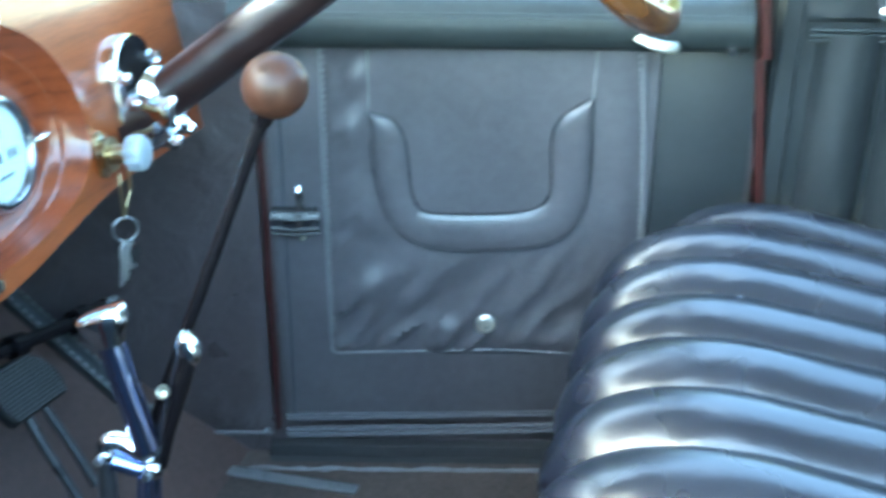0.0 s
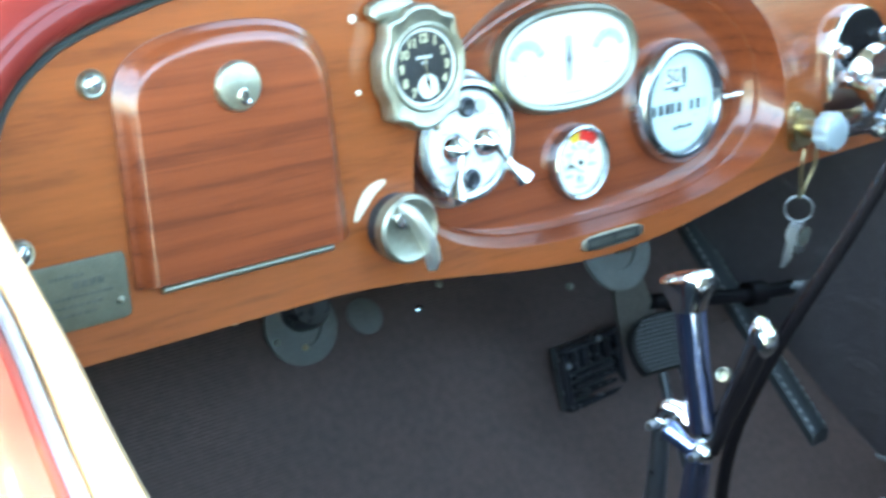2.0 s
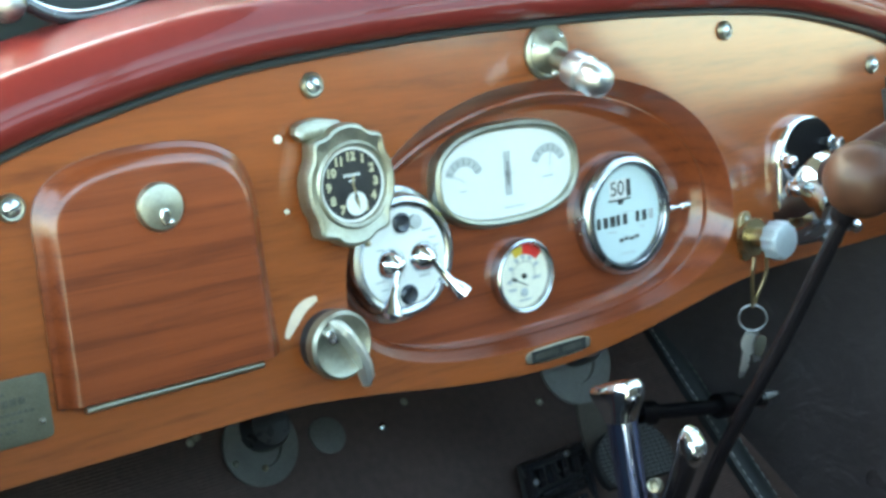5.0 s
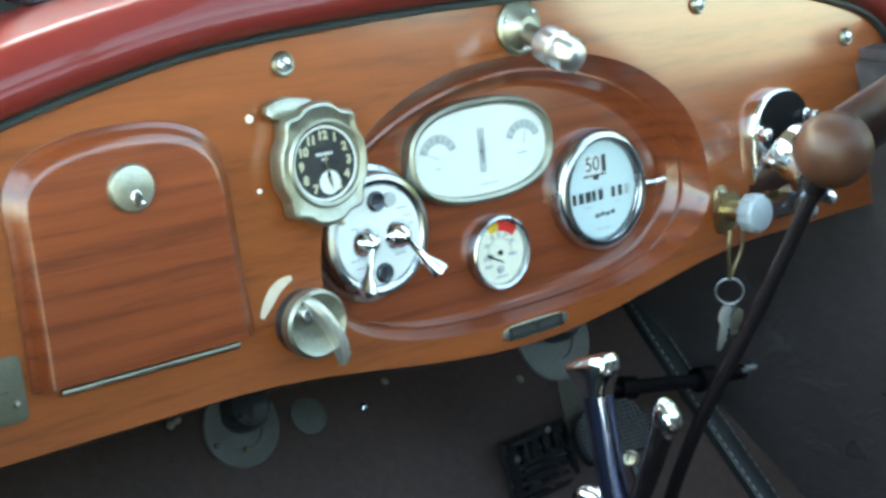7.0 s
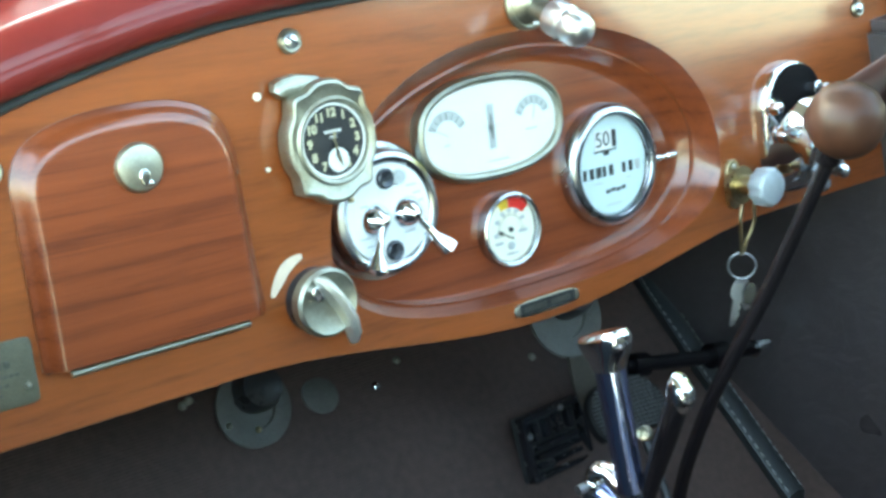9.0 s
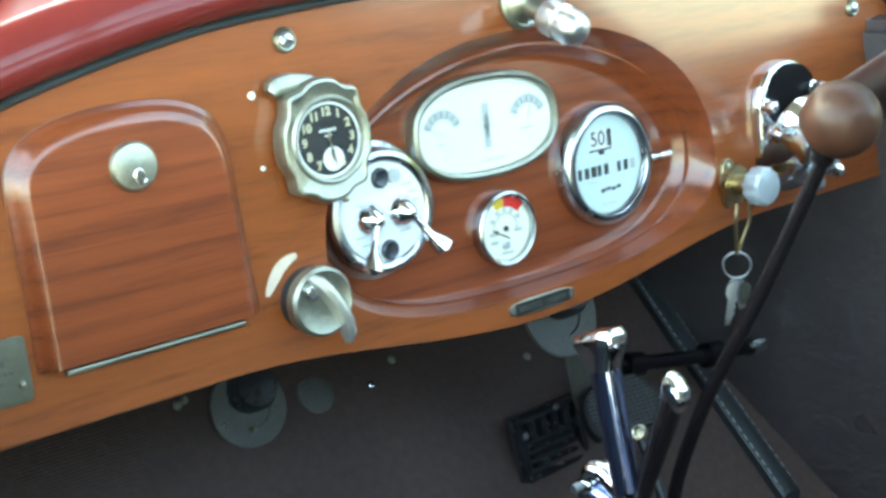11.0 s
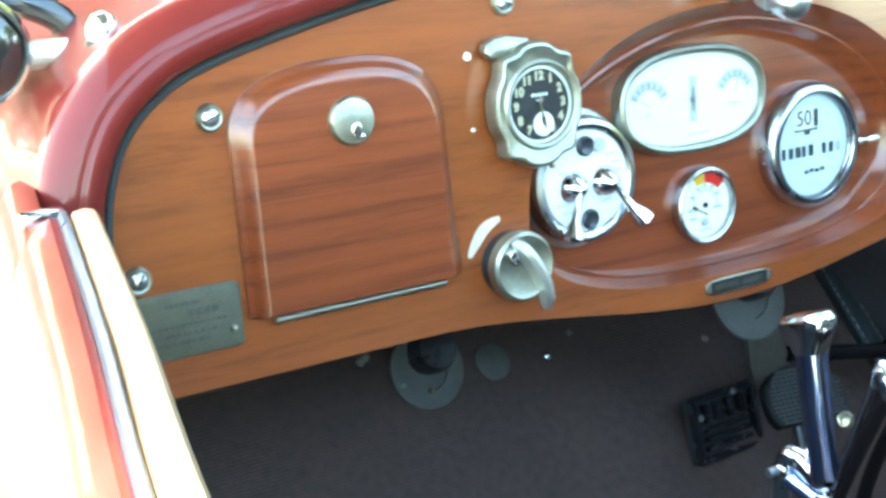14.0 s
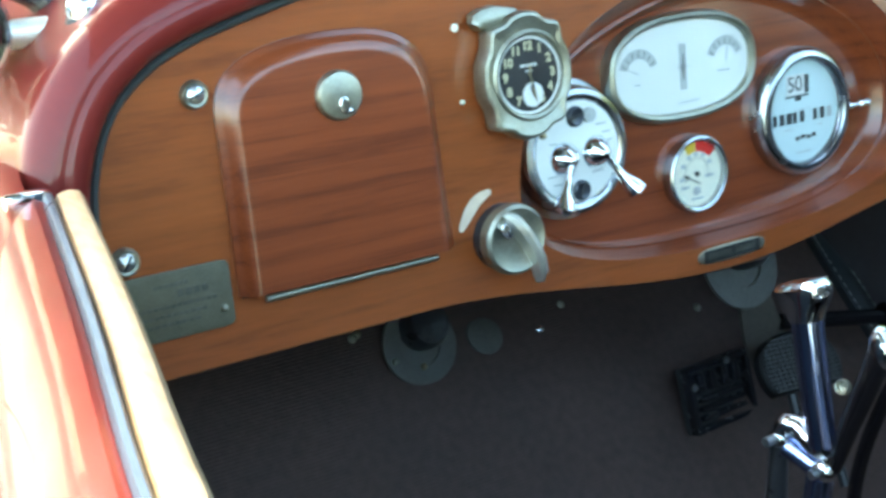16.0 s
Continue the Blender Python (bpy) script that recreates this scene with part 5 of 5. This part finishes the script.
part("band", pad(0.566, 0.95, 0.162, 0.24, -0.006, 0.008, 0.002, 40, 12), HIDE_FLUTE, qp)
for k in range(3):
    part("band_seam", tube([(0.568, 0.158 - 0.006 * k, 0.008 - 0.001 * k), (0.75, 0.158 - 0.006 * k, 0.009), (0.95, 0.158 - 0.006 * k, 0.008)], 0.0020, 8), HIDE_ROLL, qp)
strap = part("strap_tab", slab(oval(0.665, 0.205, 0.034, 0.040, 0.036, 3.5, n=40), 0.006, 0.012, 0.002), HIDE, qp, "leather tab with a snap")
part("snap", move(lathe([(0.0085, 0), (0.008, 0.003), (0.005, 0.0055), (0.0004, 0.006)], 24), at(0.640, 0.177, 0.012)), CHROME, strap)
sl = thing("door_sill", "worn alloy and carpet sill below the closed door", "door sill", DOOR, kind="structure")
part("tread", door_box(-0.01, 0.56, -0.400, -0.338, -0.06, -0.003), HIDE_KICK, sl)
part("ledge", door_box(-0.01, 0.56, -0.392, -0.364, -0.01, 0.012, 0.003), RUBBER, sl)
part("riser", door_box(-0.01, 0.56, -0.42, -0.38, -0.02, 0.036, 0.004), RUBBER, sl)
pts = [(-0.03 + 0.6 * k / 60, -0.3775 + 0.0035 * noise.noise(Vector((k * 0.35, 0, 0))), 0.040 + 0.004 * noise.noise(Vector((k * 0.5, 3, 0)))) for k in range(61)]
part("frayed_edge", tube(pts, [0.0030 + 0.0022 * noise.noise(Vector((k * 0.6, 8, 1))) for k in range(61)], 7), PIPING, sl, "frayed pale carpet edge")
fs = thing("floor_strip", "scuffed alloy tread strip screwed to the floor", "tread strip")
part("strip", box(-0.009, 0.009, -0.112, 0.112, 0, 0.003, 0.001), ALLOY, fs)
fs.matrix_basis = pose(0.542, -0.060, FLOOR_Z + 0.001, 0, 0, -2.5)
for y in (-0.09, 0.0, 0.09):
    part("screw", ball(0.0025, 10, Matrix.Translation((0, y, 0.003))), STEEL, fs)

# ---- seat ----
seat = thing("bench_seat", "black leather bench seat with fore and aft pleats", "car seat")
X0S, X1S, PL = -0.343, 0.63, 0.090
prof = spline([(0, -0.470, 0.14), (0, -0.455, 0.27), (0, -0.438, 0.345), (0, -0.430, 0.378), (0, -0.431, 0.402), (0, -0.442, 0.4260), (0, -0.465, 0.4440), (0, -0.500, 0.4540), (0, -0.55, 0.4555), (0, -0.62, 0.4465), (0, -0.75, 0.4255), (0, -0.95, 0.390)], 6)
cols = []
nx = 220
for i in range(nx + 1):
    x = X0S + (X1S - X0S) * i / nx
    f = ((x - X0S) / PL) % 1.0
    puff = 0.031 * (abs(math.sin(math.pi * f)) ** 0.65)
    side = min(1.0, (X1S - x) / 0.045)
    drop = 0.030 * (1 - math.sqrt(max(0, 1 - (1 - side) ** 2)))
    col = []
    for k, p in enumerate(prof):
        d = (prof[min(k + 1, len(prof) - 1)] - prof[max(k - 1, 0)]).normalized()
        nrm = Vector((0, abs(d.z), abs(d.y))) if p.z > 0.40 else Vector((0, 1, 0))
        w = min(1.0, max(0.0, (p.z - 0.34) / 0.06))
        wr = 0.0012 * noise.noise(Vector((x * 30, p.y * 14, p.z * 30))) + 0.0075 * abs(2 * f - 1.0) ** 2 * max(0.0, 1 - abs(p.y + 0.50) / 0.12) * (0.3 - abs(noise.noise(Vector((x * 38 + p.y * 22, p.y * 9, 2.0)))) * 1.6)
        q = p + nrm * ((puff * w) + wr)
        col.append((x, q.y, q.z - drop * w))
    back = 0.085 * max(0.0, (x - 0.47) / 0.16) ** 2.2
    cols.append([(q[0], q[1] - 0.030 - back * max(0.0, 1 - (-q[1] - 0.42) / 0.3), q[2]) for q in col])
part("cushion", loft(cols, False), HIDE_SEAT, seat, sharp=60)
part("front_board", box(X0S, X1S - 0.08, -0.62, -0.462, FLOOR_Z, 0.16), HIDE, seat)
for k in range(11):
    x = X0S + PL * k
    part("back_flute", loft([[(x + PL * q, -0.935 - 0.16 * (z - 0.38) + 0.026 * math.sin(math.pi * q) ** 0.65 * min(1.0, (1.03 - z) / 0.10), z) for q in np.linspace(0.0, 1.0, 9)] for z in (0.38, 0.55, 0.75, 0.92, 0.98, 1.01, 1.03)], False), HIDE_ROLL, seat)
part("backrest", loft([[(x, y - 0.16 * (z - 0.38), z) for x, y in ((X0S, -1.10), (X1S + 0.02, -1.10), (X1S + 0.02, -0.938), (X0S, -0.938))] for z in (0.34, 0.60, 0.98, 1.03)]), HIDE_ROLL, seat)
for k in range(1, 12):
    x = X0S + PL * k
    part("seam", tube([(x, p.y - 0.0298 - (0.085 * max(0.0, (x - 0.47) / 0.16) ** 2.2) * max(0.0, 1 - (-p.y - 0.42) / 0.3), p.z + 0.0004) for p in prof[26:]], 0.0011, 5), HIDE, seat)

# unseen rear body, added to block bright sky from the dashboard's reflections
tub = thing("tub_rear_blocker", "unseen black rear of the car body, added to darken dashboard reflections", "car body", kind="structure")
part("wall", loft([[(x, y, z) for x, y in ((-0.42, -1.34), (0.82, -1.34), (0.82, -1.16), (-0.42, -1.16))] for z in (0.10, 0.60, 0.98)]), HIDE_ROLL, tub)
part("padded_rail", tube([(-0.42, -1.25, 0.98), (0.2, -1.26, 0.985), (0.82, -1.25, 0.98)], 0.055, 16), HIDE_ROLL, tub)
part("side", loft([[(0.70, y, z) for y in (-1.34, -1.02, -0.80)] + [(0.82, y, z) for y in (-0.80, -1.02, -1.34)] for z in (0.10, 0.60, 0.86)]), HIDE_ROLL, tub)

# ---- cowl, left door and what lies beyond ----
cowl = thing("cowl", "maroon lacquered cowl with a rolled edge over the dashboard", "car body", DASH)
path = [Vector((x, y, 0)) for x, y in TOP[2:-2]]
path = [Vector((path[0].x, -0.30, 0)), Vector((path[0].x, -0.15, 0)), *path, Vector((path[-1].x, -0.15, 0)), Vector((path[-1].x, -0.30, 0))]
nrm = []
for i, p in enumerate(path):
    d = (path[min(i + 1, len(path) - 1)] - path[max(i - 1, 0)]).normalized()
    nrm.append(Vector((-d.y, d.x, 0)))


def along_top(profile, sel=slice(None)):
    return loft([[p + n * o + Vector((0, 0, w)) for p, n in list(zip(path, nrm))[sel]] for o, w in profile], False)


part("rolled_edge", along_top([(0.0045, 0.004), (0.0055, 0.010), (0.0080, 0.0156), (0.0125, 0.0196), (0.0165, 0.0207), (0.0195, 0.0203), (0.0214, 0.0195), (0.0224, 0.0192), (0.0238, 0.0193), (0.0280, 0.0180), (0.0330, 0.0152), (0.0375, 0.0118), (0.0400, 0.0088), (0.0416, 0.0050), (0.0425, 0.0000), (0.0440, -0.0100), (0.0465, -0.0220), (0.0490, -0.0340), (0.0510, -0.0500), (0.0520, -0.0660), (0.0530, -0.0750), (0.058, -0.14), (0.062, -0.25)]), RED, cowl, sharp=70)
part("welting", along_top([(-0.0012, 0.0006), (-0.0010, 0.0036), (0.0004, 0.0064), (0.0024, 0.0070), (0.0044, 0.0056), (0.0054, 0.003), (0.006, -0.002)]), WELT, cowl, "grey piping between wood and body")
tagged(part("bonnet", along_top([(0.058, -0.22), (0.060, -0.30), (0.050, -0.5), (0.03, -1.1)]), RED, m=DASH), "long maroon bonnet ahead of the windscreen", "bonnet")

rail_from = next(k for k, p in enumerate(path) if p.x > -0.292)
ws = thing("windscreen_frame", "black windscreen base with a curved black frame rod", "windscreen", DASH)
part("base", along_top([(0.0450, -0.064), (0.0500, -0.069), (0.0560, -0.073), (0.0640, -0.0755), (0.0805, -0.0785), (0.0835, -0.084), (0.083, -0.12), (0.080, -0.20), (0.078, -0.27), (0.05, -0.275)], slice(rail_from, -rail_from)), SCREEN_BLACK, ws)
part("frame_rod", tube(spline([(-0.2594, 0.1900, -0.060), (-0.2500, 0.1888, -0.060), (-0.2398, 0.1830, -0.060), (-0.2263, 0.1787, -0.060), (-0.2118, 0.1789, -0.060), (-0.1960, 0.1813, -0.060), (-0.1772, 0.1867, -0.060), (-0.1586, 0.1933, -0.060), (-0.10, 0.2080, -0.065), (0.0, 0.220, -0.07), (MID, 0.224, -0.07)], 5), 0.0046, 14), PEDAL_GLOSS, ws, "glossy black curved frame rod")
# the highlight on top of the black rod, modelled as a chrome line
part("rod_highlight", tube(spline([(-0.2480, 0.1918, -0.0585), (-0.2398, 0.1868, -0.0580), (-0.2263, 0.1826, -0.0578), (-0.2118, 0.1828, -0.0578), (-0.1960, 0.1852, -0.0578), (-0.1772, 0.1906, -0.0580), (-0.1586, 0.1972, -0.0585)], 5), 0.0013, 10), CHROME, ws, "thin chrome line modelled as the rod's highlight")
part("hinge_knob", move(join(ball(0.0098, 24, Matrix.Translation((0, 0, 0.006))), lathe([(0.0115, -0.004), (0.0115, 0.000), (0.0085, 0.003)], 24)), at(-0.2594, 0.1896, -0.064)), STEEL, ws, "bright ball nut")
part("pillar_foot", tube(spline([(-0.3860, 0.1560, -0.062), (-0.3740, 0.1480, -0.060), (-0.3634, 0.1429, -0.060), (-0.3540, 0.1360, -0.060), (-0.3490, 0.1260, -0.060), (-0.3470, 0.1080, -0.058)], 5), 0.0085, 16), PEDAL_GLOSS, ws, "curved black pillar foot")

# left door with its top rail
ld = thing("left_car_door", "maroon car door with a pale wooden top rail", "car door")
inner = spline([(-0.3800, -0.052, 0.675), (-0.4085, -0.205, 0.675), (-0.4385, -0.353, 0.675), (-0.462, -0.52, 0.675), (-0.475, -0.70, 0.675)], 6)
outw = [Vector((-0.014 - 0.0028 * k / len(inner), 0.0, 0)) for k in range(len(inner))]
part("top_rail", loft([[p + o * f + Vector((0, 0, h)) for f, h in ((0, -0.030), (0, -0.003), (0.15, 0.0), (0.5, 0.0012), (0.9, 0.0), (1.0, -0.003), (1.0, -0.030))] for p, o in zip(inner, outw)]), ASH, ld, "pale varnished ash rail")
part("seal", loft([[p + o + Vector((-0.0005 - f, 0, h)) for f, h in ((0, -0.02), (0, -0.001), (0.0015, 0.0015), (0.004, 0.0015), (0.0055, -0.001), (0.0055, -0.02))] for p, o in zip(inner, outw)]), SEAL, ld, "grey rubber seal")
SECTION = ((0, -0.03), (0, -0.002), (0.004, -0.0005), (0.010, -0.0045), (0.016, -0.012), (0.022, -0.024), (0.028, -0.048), (0.035, -0.10), (0.036, -0.20), (0.034, -0.36), (0.028, -0.60))

part("skin", loft([[p + o + Vector((-0.0062 - f, 0, h)) for f, h in SECTION] for p, o in zip(inner, outw)], False), RED, ld)
part("lining", loft([[p + Vector((0.001 + f, 0, h)) for f, h in ((0, -0.028), (0.004, -0.03), (0.012, -0.10), (0.02, -0.30), (0.02, -0.56))] for p in inner], False), HIDE, ld)
part("hinge", box(-0.416, -0.394, -0.046, -0.038, 0.668, 0.6755, 0.002), CHROME, ld)
sp2 = thing("left_side_panel", "maroon body side ahead of the left door", "car body", kind="structure")
fwd = spline([(-0.4000, -0.0600, 0.6735), (-0.3995, -0.0400, 0.6745), (-0.385, 0.05, 0.68), (-0.352, 0.25, 0.69), (-0.30, 0.6, 0.70), (-0.22, 1.1, 0.70)], 4)
part("skin", loft([[p + Vector((-f, 0, h)) for f, h in ((0.004, -0.003), *SECTION[3:])] for p in fwd], False), RED, sp2)
part("lining", loft([[(x, y, z) for z in (0.66, 0.4, 0.1)] for x, y in ((-0.370, -0.002), (-0.362, 0.05), (-0.345, 0.30))], False), HIDE_KICK, sp2)

# side lamp on the cowl and bracket
cl = thing("cowl_lamp", "chrome cowl lamp with a dark lens on a short stalk", "lamp", pose(-0.412, 0.046, 0.740))
facing = pose(0, 0, 0, 97, 0, -9)
part("shell", move(lathe([(0.0300, -0.004), (0.0285, -0.014), (0.0230, -0.030), (0.0140, -0.042), (0.0006, -0.046)], 40), facing), CHROME, cl)
part("rim", move(lathe([(0.0300, -0.005), (0.0318, -0.002), (0.0320, 0.003), (0.0305, 0.0065), (0.0285, 0.0068), (0.0276, 0.004)], 48, (False, False)), facing), CHROME, cl, "bright rolled rim")
part("lens", move(lathe([(0.0280, 0.003), (0.0255, 0.0085), (0.0190, 0.0135), (0.0100, 0.0165), (0.0005, 0.0175)], 40), facing), LENS, cl, "dark reflecting lens")
part("stalk", tube(spline([(0.020, 0.004, -0.006), (0.036, 0.006, -0.006), (0.056, 0.008, -0.007), (0.078, 0.010, -0.012)], 4), [0.0065] + [0.0080] * 10 + [0.007] * 2, 16), SATIN, cl, "pale nickel stalk")
br = thing("screen_bracket", "windscreen fixing with a bright domed nut on the cowl", "bracket", pose(-0.345, 0.029, 0.742))
part("foot", lathe([(0.012, -0.030), (0.012, -0.006), (0.0095, 0.001)], 24), BLACK, br)
part("dome", lathe([(0.0085, 0.000), (0.0098, 0.004), (0.0090, 0.010), (0.0055, 0.0145), (0.0005, 0.0160)], 28), CHROME, br, "bright domed nut")
rb = thing("running_board", "grey ribbed running board with a black edge below the door", "running board", pose(-0.46, 0.16, 0.06))
part("board", box(-0.17, 0.19, -0.86, 0.86, 0, 0.03, 0.006), RUNNING, rb)
for k in range(14):
    part("rib", box(-0.150 + 0.024 * k, -0.140 + 0.024 * k, -0.84, 0.84, 0.029, 0.034, 0.001), RUNNING, rb)
part("edge_moulding", tube([(-0.172, -0.86, 0.02), (-0.172, 0.86, 0.02), (0.19, 0.875, 0.02)], 0.012, 10), BLACK, rb)
for y in (-0.6, 0.6):
    part("bracket", box(0.02, 0.06, y - 0.02, y + 0.02, -0.40, 0.002, 0.004), BLACK, rb)
sy = thing("lamp_stay", "grey-green stay with a wire mesh strip on the running board", "stay", pose(-0.27, 0.96, 0.09))
part("plate", slab([(-0.020, 0.0), (-0.006, 0.0), (0.060, 0.43), (-0.014, 0.43)], 0, 0.012, 0.002), MESH_GREY, sy, m=pose(0, 0, 0, 90))
for k in range(9):
    part("wire", tube([(0.012 + 0.0055 * k, -0.016, 0.20 + 0.018 * k), (0.012 + 0.0055 * k, -0.016, 0.43)], 0.0010, 6), STEEL, sy)
for k in range(14):
    part("wire", tube([(0.012, -0.0165, 0.22 + 0.0155 * k), (0.018 + 0.0030 * k, -0.0165, 0.22 + 0.0155 * k)], 0.0010, 6), STEEL, sy)
